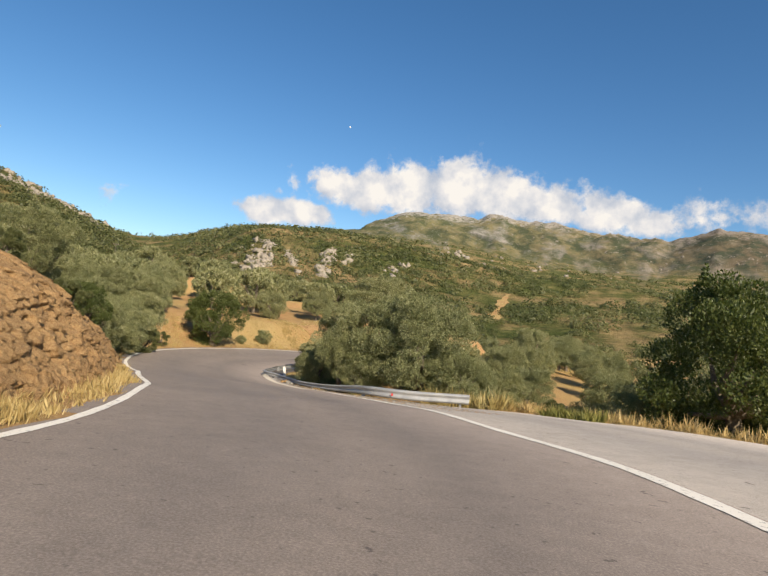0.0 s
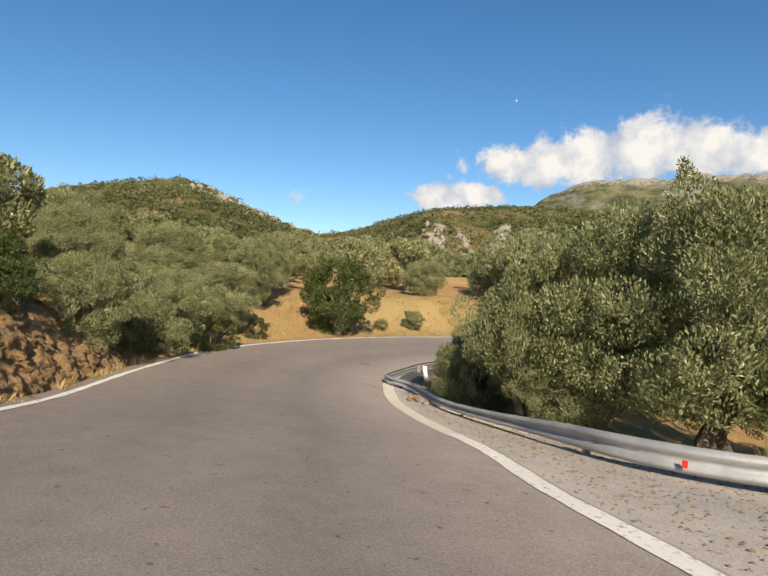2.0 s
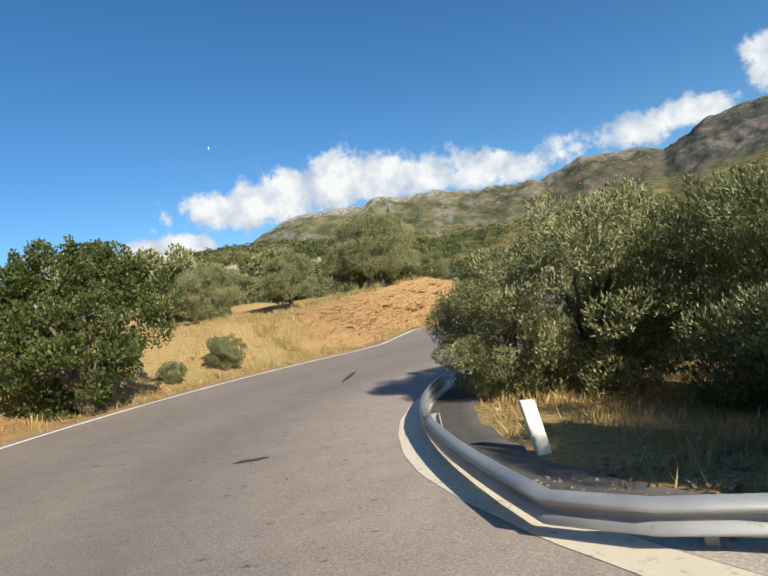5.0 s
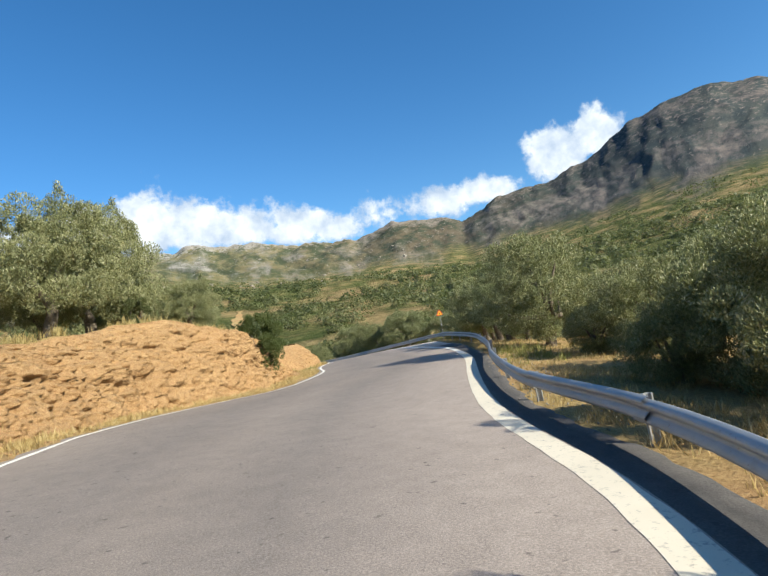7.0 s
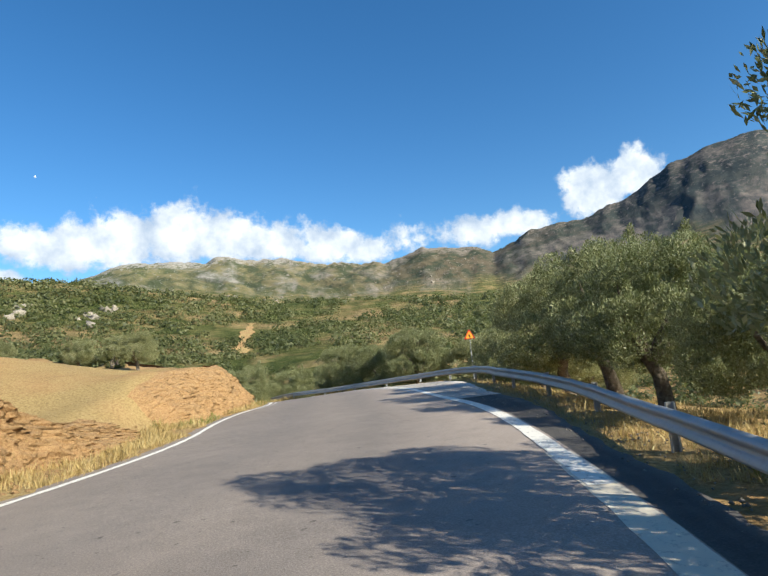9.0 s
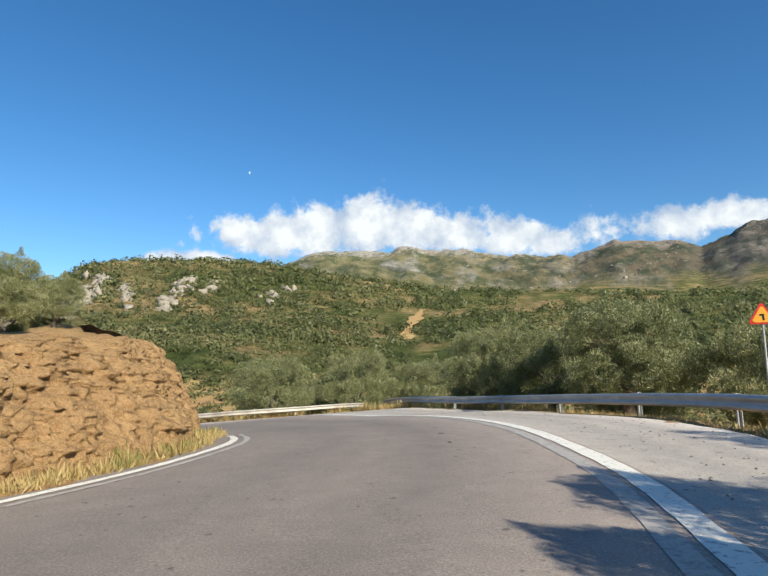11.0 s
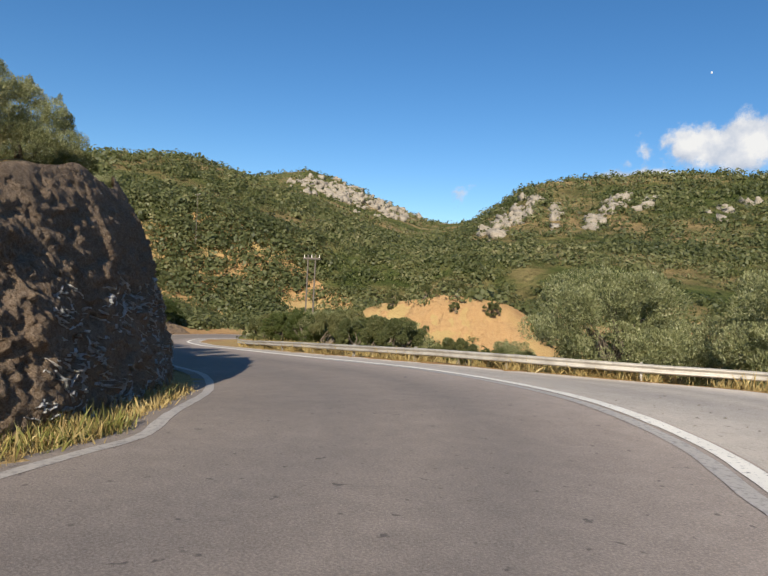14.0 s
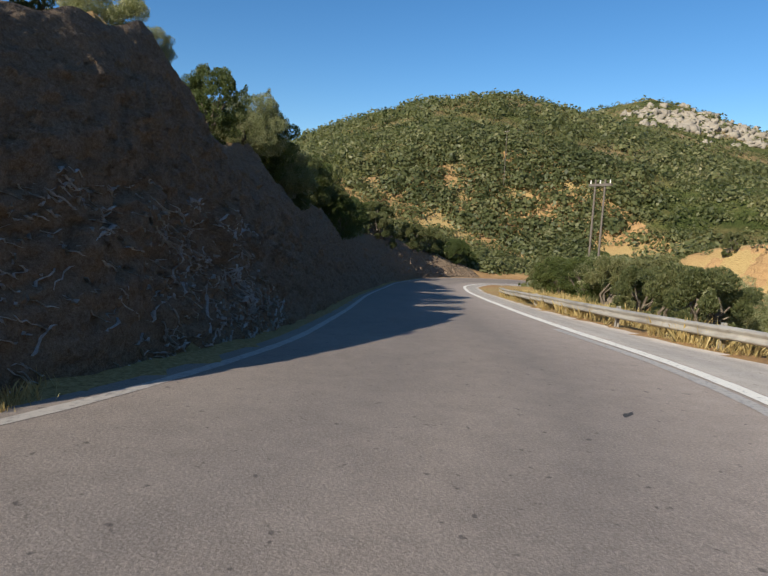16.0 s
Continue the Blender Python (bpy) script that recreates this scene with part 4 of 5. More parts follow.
# (thing, x, y, size, turn, and how wide where it is slim or broad)
TREES = [
    # inside the right-hand bend, behind the low rail
    (olive_mid, -0.2, 24.4, 1.12, 30), (olive_low, -0.6, 23.7, 0.50, 95), (olive_mid, -1.45, 24.15, 1.04, 120, 0.66), (olive_mid, 1.7, 23.3, 1.20, 300), (olive_low, 3.5, 22.6, 0.74, 70), (olive_low, -2.5, 26.1, 0.60, 250), (olive_low, -2.9, 27.5, 0.52, 40),
    (olive_low, -2.4, 32.8, 0.90, 200), (olive_low, -0.9, 31.0, 0.90, 10), (olive_low, -3.7, 33.2, 0.56, 10), (olive_low, 0.4, 35.4, 0.90, 250),
    (olive_mid, 3.0, 27.4, 1.02, 140), (olive_low, 3.0, 33.0, 0.95, 80), (olive_mid, 5.8, 26.4, 0.72, 15), (olive_mid, 2.4, 38.0, 0.80, 160),
    (holm_oak, 14.4, 22.2, 1.70, 45), (olive_mid, 18.6, 27.5, 1.6, 10), (olive_low, 12.6, 25.4, 0.95, 100), (olive_low, 10.0, 25.6, 0.55, 99), (shrub, 7.6, 23.6, 0.6, 9),
    (olive_mid, 10.0, 36.0, 0.8, 45), (olive_mid, 16.0, 38.0, 0.9, 10),
    # along the straight, behind the rail
    (olive_mid, 6.8, 42.6, 0.74, 60), (olive_low, 10.5, 45.4, 0.98, 33), (olive_low, 9.7, 47.0, 0.52, 150), (olive_low, 13.7, 52.3, 0.5, 210), (olive_low, 14.6, 51.0, 0.9, 70), (olive_mid, 20.0, 52.5, 0.8, 60), (olive_mid, 24.0, 57.5, 0.85, 10), (olive_mid, 19.0, 46.5, 0.8, 200), (olive_mid, 26.0, 51.0, 0.9, 130), (olive_mid, 25.5, 63.5, 0.85, 300), (olive_mid, 9.8, 43.0, 0.95, 20), (olive_mid, 12.6, 46.6, 0.95, 320), (olive_big, 15.7, 56.5, 1.05, 180), (olive_mid, 18.6, 60.8, 0.66, 200), (olive_mid, 20.0, 63.8, 0.92, 20),
    (olive_mid, 22.0, 60.0, 0.8, 100),
    (olive_mid, 21.7, 66.6, 1.12, 45), (olive_mid, 23.9, 70.6, 1.16, 145), (olive_mid, 27.2, 75.6, 0.98, 45), (olive_big, 29.6, 80.4, 0.98, 310),
    # outside of the left-hand bend, below the rail
    (olive_mid, *spot(111, -8.4), 1, 20),
    (olive_mid, *spot(112.5, -11.6), 1.2, 60),
    (olive_mid, 29.2, 90.2, 1.22, 160), (olive_mid, 28.6, 95.4, 1.1, 222), (olive_mid, 26.8, 98.4, 1.12, 10), (olive_mid, 32.4, 86.8, 1.2, 95), (olive_low, 31.0, 93.0, 1.2, 40), (olive_mid, 36.5, 84.5, 1.0, 200), (olive_low, 27.0, 101.0, 0.8, 15),
    (olive_low, 16.0, 105.8, 1.25, 130), (olive_low, 17.6, 111.0, 1.2, 15), (olive_mid, 21.3, 108.2, 1.35, 75), (olive_mid, 25.6, 108.4, 1.2, 20), (olive_mid, 25.0, 125.0, 1.3, 200), (shrub, 11.2, 107.6, 0.65, 0), (shrub, 6.8, 107.4, 1.05, 40), (shrub, 4.6, 109.2, 1.2, 90), (shrub, 9.0, 110.0, 0.8, 140), (olive_low, 28.6, 104.6, 0.9, 140), (shrub, 12.2, 108.6, 0.7, 30), (olive_low, 20.2, 116.0, 0.9, 260), (olive_low, 9.0, 115.6, 0.7, 10),
    # on the rise across the gully
    (shrub, -8.6, 129.6, 0.5, 30), (shrub, -6.0, 131.4, 0.7, 110), (shrub, -2.6, 130.9, 0.5, 210), (shrub, 0.4, 132.0, 0.65, 300), (shrub, -4.3, 128.7, 0.35, 70), (shrub, -9.8, 131.6, 0.7, 10), (shrub, -3.6, 133.2, 0.8, 150),
    # outer bank of the first bend
    (olive_mid, -11.6, 18.0, 0.70, 0), (olive_big, -14.6, 25.6, 0.58, 100), (olive_mid, -15.6, 31.0, 0.76, 60), (olive_low, -15.4, 36.2, 0.95, 200), (olive_mid, -13.6, 21.0, 0.68, 30), (olive_mid, -10.6, 11.0, 0.9, 30),
    (olive_mid, -18.5, 24.0, 0.72, 77), (olive_mid, -20.0, 31.0, 0.85, 17), (olive_mid, -21.5, 38.0, 0.9, 140), (olive_mid, -17.0, 17.0, 0.8, 140),
    (oak_bush, -11.4, 38.6, 1.15, 0), (olive_low, *spot(64.5, 9.0), 0.34, 0), (olive_low, *spot(62.8, 8.7), 0.2, 90),
    (olive_low, -12.5, 26.6, 0.85, 10), (olive_mid, -13.4, 25.0, 0.62, 200), (olive_low, -13.4, 29.2, 0.80, 60), (olive_low, -14.0, 32.2, 0.85, 130), (shrub, -12.3, 29.4, 0.75, 40), (olive_low, -11.6, 22.8, 0.75, 300), (oak_bush, -10.6, 19.6, 0.55, 100), (shrub, -9.6, 16.6, 0.6, 15), (shrub, -11.9, 24.2, 0.6, 70), (shrub, -9.4, 13.4, 0.55, 200), (shrub, -13.0, 33.4, 0.45, 10),
    (olive_mid, -16.8, 40.2, 0.9, 20), (olive_mid, -17.8, 45.0, 0.95, 220), (olive_mid, -15.8, 35.6, 0.8, 310),
    # top of the rock cuttings
    (olive_mid, *spot(86, 12.8), 1.3, 15), (olive_mid, *spot(93, 10.4), 0.7, 70), (oak_bush, *spot(93.9, 7.7), 0.95, 170, 0.66), (shrub, 7.0, 68.8, 0.5, 20), (olive_mid, 4.9, 71.5, 0.7, 100), (olive_mid, *spot(90, 13.5), 1.5, 55), (shrub, *spot(88.5, 11.0), 0.6, 20), (olive_mid, *spot(79, 14.5), 0.8, 15), (olive_low, *spot(74, 15.0), 0.8, 120),
    (olive_mid, *spot(93, 13.5), 0.85, 15), (olive_mid, *spot(97, 14.0), 0.8, 85), (olive_mid, *spot(88, 14.5), 0.9, 15),
    (olive_mid, 10.4, 89.9, 0.42, 30), (olive_mid, 8.6, 91.4, 0.50, 130), (shrub, 7.6, 92.8, 0.3, 20), (shrub, 9.6, 91.6, 0.35, 80), (olive_low, 6.2, 94.2, 0.22, 190), (olive_mid, 4.4, 93.4, 0.48, 15, 1.1), (olive_mid, 11.2, 85.0, 0.48, 60), (shrub, 10.2, 87.6, 0.5, 110),
    (oak_bush, *spot(143, 7.2), 0.62, 45, 0.9), (olive_mid, *spot(146.5, 7.2), 0.62, 145), (olive_mid, *spot(150, 6.9), 0.68, 245), (shrub, *spot(137, 8.6), 0.35, 50), (shrub, *spot(140.5, 7.0), 0.4, 0), (olive_low, *spot(141, 10.6), 0.35, 170), (olive_mid, *spot(145.5, 9.6), 0.40, 200), (olive_low, *spot(150, 9.0), 0.6, 210), (olive_mid, *spot(155, 10.0), 0.7, 30), (olive_mid, *spot(161, 10.0), 0.8, 330),
    # bank and bushes where the road drops away
    (shrub, *spot(152, 7.6), 1, 10),
    (shrub, *spot(156, 7.4), 1.2, 80),
    (shrub, *spot(160, 7.8), 1.3, 150),
    (oak_bush, *spot(165, 8), 0.8, 40),
    (shrub, *spot(169, 7.6), 1.3, 220),
    (oak_bush, *spot(174, 8), 0.9, 300),
    (shrub, *spot(179, 7.4), 1.3, 20),
    (shrub, *spot(184, 7.6), 1.4, 120),
    (olive_low, *spot(171, 11), 0.9, 60),
    (olive_low, *spot(163, 12), 0.9, 90),
    (shrub, *spot(150, -7), 1.1, 15),
    (shrub, *spot(154, -7.4), 1.3, 115),
    (olive_low, *spot(158, -8.2), 0.85, 215),
    (shrub, *spot(163, -7.2), 1.2, 15),
    (shrub, *spot(168, -7.6), 1.4, 75),
    (olive_low, *spot(146, -8), 0.7, 45),
    (shrub, *spot(142.5, -8.6), 0.9, 205),
    (shrub, *spot(158, -12), 1.3, 115),
]
FIRST = set()
for thing, x, y, size, turn, *wide in TREES:
    wide = wide[0] if wide else 1.0
    if thing.name in FIRST:
        put(thing, x, y, size, turn, wide=wide)
    else:
        FIRST.add(thing.name)
        put(thing, x, y, size, turn, first=True, wide=wide)
g = np.random.default_rng(3)
put(olive_far, -22, 50, 1.0, 0, first=True)
for x in np.arange(-62, 12, 5.6):
    for y in np.arange(-4, 92, 5.6):
        px, py = x + g.uniform(-1.6, 1.6), y + g.uniform(-1.6, 1.6)
        s_, o_ = nearest(np.array([[px, py]]))
        if 16 < o_[0] < 48 and g.random() < 0.78 and (s_[0] < 100 or o_[0] > 12) and abs(px + 22) + abs(py - 50) > 4:
            put(olive_far, px, py, g.uniform(0.75, 1.25), g.uniform(0, 360))


put(cypress, -129.4, 174.6, 0.6, 0, first=True)
put(cypress, -118.0, 150.0, 0.9, 80)


for k in range(58):                     # thicket on both sides where the road drops away
    s_ = 147 + g.uniform(0, 44)
    left_side = k % 10 < 7
    o_ = g.uniform(6.6, 15) if left_side else -g.uniform(6.5, 14)
    x, y = spot(s_, o_)
    put(oak_bush if k % 3 == 0 else shrub, x, y, g.uniform(0.6, 0.95) * (1 if k % 3 == 0 else 1.5), g.uniform(0, 360))


# ---- scrub on the far slopes ----
def track_az(r):
    """Where the bare dirt track climbs the far slope, in degrees round from the valley's centre."""
    return 12.0 + 2.2 * (r - 150) / 150


# open ochre clearings: centre and half widths
BARE = ((-5.0, 127.6, 8.5, 2.6), (-12.0, 136.5, 8.0, 3.5), (2.0, 132.0, 6.0, 3.0), (-24.0, 140.0, 6.0, 2.6), (14.0, 122.0, 8.0, 2.5), (30.0, 150.0, 10.0, 3.0), (-4.0, 160.0, 12.0, 3.0), (-30.0, 172.0, 10.0, 3.5), (44.0, 190.0, 14.0, 4.0), (10.0, 200.0, 16.0, 4.0), (-52.0, 165.0, 8.0, 3.0))


def scrub_cover(name, count, r0, r1, a0, a1, size, cards, seed, mat, label, card=0.19):
    """Domes of leaf cards strewn over the slopes, thinned by patches of bare soil."""
    q = np.random.default_rng(seed)
    ad, r = q.uniform(a0, a1, count), np.exp(q.uniform(math.log(r0), math.log(r1), count))
    a = np.radians(ad)
    x, y = CENTRE[0] + r * np.sin(a), CENTRE[1] + r * np.cos(a)
    bare = vnoise(np.stack([x, y], -1), 1 / 38, 4, 0.6, 9)
    s_, o_ = nearest(np.stack([x, y], -1))
    keep = (bare < 0.05 + 0.30 * q.random(count) + 0.30 * (r < 130) + 0.6 * (s_ > 150) * (r < 130) + 0.42 * (ad < -20) * (r < 270) + 0.5 * (np.abs(ad + 8) < 15) * (r > 250) * (r < 500)) & ((o_ > 48) | (o_ < -14) | (s_ > 150) & (np.abs(o_) > 8))
    for bx, by, ba, bb in BARE:
        keep &= ((x - bx) / ba) ** 2 + ((y - by) / bb) ** 2 > q.uniform(0.55, 1.3, count)
    keep &= ~((np.abs(ad - track_az(r)) < 0.42) & (r > 180) & (r < 265))
    x, y, r = x[keep], y[keep], r[keep]
    z = z_of(x, y)
    sz = size * (r / r1) ** 0.6 * q.uniform(0.35, 1.5, len(x))
    u = q.normal(0, 1, (len(x), cards, 3))
    u /= np.linalg.norm(u, axis=2)[..., None]
    u[..., 2] = np.abs(u[..., 2])
    c = np.stack([x, y, z - 0.1 * sz], -1)[:, None] + u * (sz[:, None] * q.uniform(0.5, 1.0, (len(x), cards)))[..., None] * np.array([1, 1, 0.85])
    d = u + q.normal(0, 0.28, u.shape)
    d /= np.linalg.norm(d, axis=2)[..., None]
    side = np.cross(d, q.normal(0, 1, d.shape))
    side /= np.linalg.norm(side, axis=2)[..., None]
    up = np.cross(d, side)
    w = (sz * card)[:, None, None] * q.uniform(0.6, 1.3, (len(x), cards, 1))
    v = np.stack([c - side * w, c - up * w * 0.7, c + side * w, c + up * w * 0.7], 2).reshape(-1, 3)
    ob = new(name, mesh_from(name, v, np.arange(len(v)).reshape(-1, 4), mat))
    return tagged(ob, label, "scrub", kind="stuff")


scrub_cover("scrub", 4300, 60, 190, -84, 76, 2.9, 100, 21, SCRUB, "green maquis scrub and young olives over the valley slopes", 0.115)
scrub_cover("scrub", 7600, 170, 430, -84, 72, 4.6, 48, 22, SCRUB, "dark green scrub over the facing hillside", 0.145)
scrub_cover("scrub", 7500, 400, 1100, -84, 70, 7.5, 18, 23, SCRUB, "dark scrub on the distant slopes")

scrub_cover("scrub", 900, 116, 152, -50, -31, 2.6, 50, 27, SCRUB, "thick green scrub on the steep face of the left hill", 0.13)
scrub_cover("scrub", 1500, 46, 120, -62, 58, 1.7, 110, 24, SCRUB, "rounded olive-green bushes in the gully below the road", 0.10)

scrub_cover("scrub", 2600, 60, 150, -64, -14, 2.1, 50, 25, SCRUB, "thick green scrub above the road", 0.13)

# the dirt track up the facing slope
tr_r = np.linspace(185, 262, 40)
tr_w = np.linspace(-1, 1, 4)
ta = np.radians(track_az(tr_r))[:, None] + tr_w * (1.9 + 0.9 * np.sin(tr_r / 7) + 0.5 * np.sin(tr_r / 2.3))[:, None] / tr_r[:, None]
tx, ty = CENTRE[0] + tr_r[:, None] * np.sin(ta), CENTRE[1] + tr_r[:, None] * np.cos(ta)
tz = z_of(tx.ravel(), ty.ravel()).reshape(tx.shape) + 0.5
tagged(new("dirt_track", mesh_from("dirt_track", np.stack([tx, ty, tz], -1).reshape(-1, 3), grid_faces(*tx.shape), GROUND, True)), "pale dirt track climbing the far hillside", "track", kind="structure")


# ---- rock ----
def ico():
    t = (1 + 5 ** 0.5) / 2
    v = np.array([(-1, t, 0), (1, t, 0), (-1, -t, 0), (1, -t, 0), (0, -1, t), (0, 1, t), (0, -1, -t), (0, 1, -t), (t, 0, -1), (t, 0, 1), (-t, 0, -1), (-t, 0, 1)], dtype=float)
    f = [(0, 11, 5), (0, 5, 1), (0, 1, 7), (0, 7, 10), (0, 10, 11), (1, 5, 9), (5, 11, 4), (11, 10, 2), (10, 7, 6), (7, 1, 8), (3, 9, 4), (3, 4, 2), (3, 2, 6), (3, 6, 8), (3, 8, 9), (4, 9, 5), (2, 4, 11), (6, 2, 10), (8, 6, 7), (9, 8, 1)]
    v = list(v / np.linalg.norm(v[0]))
    mids, out = {}, []
    for a, b, c in f:
        m = []
        for i, j in ((a, b), (b, c), (c, a)):
            k = (min(i, j), max(i, j))
            if k not in mids:
                p = v[i] + v[j]
                mids[k] = len(v)
                v.append(p / np.linalg.norm(p))
            m.append(mids[k])
        out += [(a, m[0], m[2]), (b, m[1], m[0]), (c, m[2], m[1]), (m[0], m[1], m[2])]
    return np.array(v), np.array(out)


ICO_V, ICO_F = ico()


def boulders(places, sizes, seed, flat=0.7, jag=0.20):
    q = np.random.default_rng(seed)
    vs, fs = [], []
    for k, (p, r) in enumerate(zip(places, sizes)):
        v = ICO_V * (1 + np.clip(q.normal(0, jag, (len(ICO_V), 1)), -0.75, 0.9)) * np.array([q.uniform(0.7, 1.3), q.uniform(0.7, 1.3), flat * q.uniform(0.7, 1.3)]) * r
        c, s_ = math.cos(k * 2.4), math.sin(k * 2.4)
        v = v @ np.array([(c, s_, 0), (-s_, c, 0), (0, 0, 1)])
        vs.append(v + p)
        fs.append(ICO_F + k * len(ICO_V))
    return np.concatenate(vs), np.concatenate(fs)


def on_slope(az_deg, el_deg, r_lo, r_hi):
    """The point of a far slope that is seen at that bearing and height from the bend."""
    eye = np.array([20.4, 77.3, -2.1])
    a = math.radians(az_deg)
    r = np.linspace(r_lo, r_hi, 240)
    x, y = eye[0] + r * math.sin(a), eye[1] + r * math.cos(a)
    e = np.degrees(np.arctan2(z_of(x, y) - eye[2], r))
    k = int(np.argmax(e >= el_deg)) if (e >= el_deg).any() else int(np.argmax(e))
    return np.array([x[k], y[k], z_of(x[k:k + 1], y[k:k + 1])[0]])


def outcrop(bands, r_lo, r_hi, size, seed, label):
    """Pale rock ribs along lines between two bearings and heights."""
    q = np.random.default_rng(seed)
    pl, sz = [], []
    for a0, e0, a1, e1, n, spread in bands:
        for t in q.uniform(0, 1, n):
            p = on_slope(a0 + (a1 - a0) * t + q.normal(0, spread), e0 + (e1 - e0) * t + q.normal(0, spread * 0.5), r_lo, r_hi)
            pl.append(p)
            sz.append(size * q.uniform(0.25, 1.1) ** 1.3)
    v, f = boulders(pl, sz, seed, 0.85, 0.28)
    return tagged(new("rock_outcrop", mesh_from("rock_outcrop", v, f, CRAG)), label, "rocks", kind="stuff")


outcrop([(-23.4, 4.6, -19.0, 8.4, 120, 0.6), (-17.8, 5.2, -17.3, 7.6, 12, 0.3), (-14.6, 5.6, -11.8, 8.4, 60, 0.4), (-10.6, 7.0, -9.0, 8.3, 8, 0.4), (-8, 6.5, 0, 7.8, 8, 0.6)], 150, 340, 2.3, 71, "white limestone ribs on the green hill")
outcrop([(-43, 8.9, -39, 8.8, 110, 0.9), (-40, 8.6, -32.5, 6.4, 200, 0.8)], 460, 720, 4.0, 72, "bare brown limestone crest of the left hill")
outcrop([(4, 8.2, 12, 7.4, 26, 0.7), (13, 7.6, 24, 7.2, 16, 0.6), (24, 8.0, 36, 9.4, 30, 1.2)], 700, 2300, 4.2, 73, "scattered limestone crags below the crest")


# ---- rock cuttings ----
def cut_face(ss, uu, s0, s1, rough, seed):
    """Points of a jagged cut face: ss along the road, uu from the foot to the top of the bank."""
    foot = edge(EDGE_L, ss) + np.interp(ss, *VERGE)
    h, run = np.interp(ss, *BANK_H), np.interp(ss, *BANK_RUN)
    o = foot - 0.12 + (run + 0.4) * uu ** 1.3
    p = at(ss, o)
    n1 = vnoise(np.stack([p[..., 0].ravel(), p[..., 1].ravel()], -1), 0.22, 4, 0.5, 1).reshape(ss.shape)
    ends = smoothstep(0, 1.6, ss - s0) * smoothstep(0, 1.6, s1 - ss)
    z = -0.15 + (h * (1 + 0.26 * n1) + 0.22) * (1 - (1 - uu) ** 1.25)
    q = np.stack([p[..., 0].ravel(), p[..., 1].ravel(), (p[..., 2] + z).ravel()], -1)
    tilt = q[:, 2] + 0.25 * q[:, 0] + 0.12 * vnoise(q, 0.8, 3, 0.5, seed + 9)
    big = vnoise(q, 0.5, 3, 0.5, seed)
    blocks = np.zeros(len(q))
    for k, (sc, amp) in enumerate(((1.1, 0.12), (3.1, 0.09), (8.5, 0.08))):    # broken blocks, each cell at its own depth
        w = q + 0.35 / sc * np.stack([vnoise(q, sc, 2, 0.5, seed + 20 + k), vnoise(q, sc, 2, 0.5, seed + 30 + k), 0 * q[:, 0]], -1)
        c = np.floor(np.stack([w[:, 0] * sc, w[:, 1] * sc, tilt * sc * 1.35], -1)).astype(np.int64)
        hsh = (c[:, 0] * 73856093) ^ (c[:, 1] * 19349663) ^ (c[:, 2] * 83492791) ^ seed
        hsh = (hsh ^ (hsh >> 13)) * 1274126177
        blocks += amp * (((hsh ^ (hsh >> 16)) & 0xFFFF) / 32767.5 - 1)
    bed = q[:, 2] * 1.7 + 0.35 * q[:, 0] + 1.6 * vnoise(q, 0.6, 4, 0.6, seed + 5)      # beds that overhang one another
    ledge = 0.15 * (bed - np.floor(bed) - 0.5) * smoothstep(-0.25, 0.2, vnoise(q, 0.45, 2, 0.5, seed + 7))
    fine = vnoise(q, 5.0, 3, 0.6, seed + 2)
    calm = 1 - 0.40 * (smoothstep(122, 126, ss) * smoothstep(136, 131, ss)).ravel()
    push = ((0.30 * big + blocks) * calm + ledge + 0.11 * fine).reshape(ss.shape) * rough * (1 - 0.5 * uu * smoothstep(122, 128, ss)) * np.sin(np.pi * np.clip(uu * 0.93 + 0.05, 0, 1)) ** 0.6
    v = at(ss, o - (push + 0.10) * ends + (1 - ends) * 0.9)
    v[..., 2] = p[..., 2] + z * (0.25 + 0.75 * ends) - (1 - ends) * 0.4
    return v


def rock_bank(name, s0, s1, mat, label, rough, seed):
    """A jagged cut face along the left of the road, from the verge to the top of the bank."""
    ss, uu = np.meshgrid(np.arange(s0, s1, 0.065), np.linspace(0, 1, 84), indexing="ij")
    v = cut_face(ss, uu, s0, s1, rough, seed)
    ob = new(name, mesh_from(name, v.reshape(-1, 3), grid_faces(*ss.shape), mat))
    return tagged(ob, label, "rock face", kind="structure")


rock_bank("rock_bank", 16, 52, OCHRE, "crumbling ochre rock bank beside the road", 0.75, 31)
rock_bank("rock_bank", 72, 103, OCHRE, "low crumbling yellow-ochre rock cutting", 1.25, 41)
rock_bank("rock_bank", 103.5, 124.8, OCHRE, "sunlit orange rock cutting at the inside of the bend", 0.9, 51)
rock_bank("rock_bank", 122.8, 191, CLIFF, "tall brown schist cutting in shade-darkened tones with pale flakes", 0.9, 61)


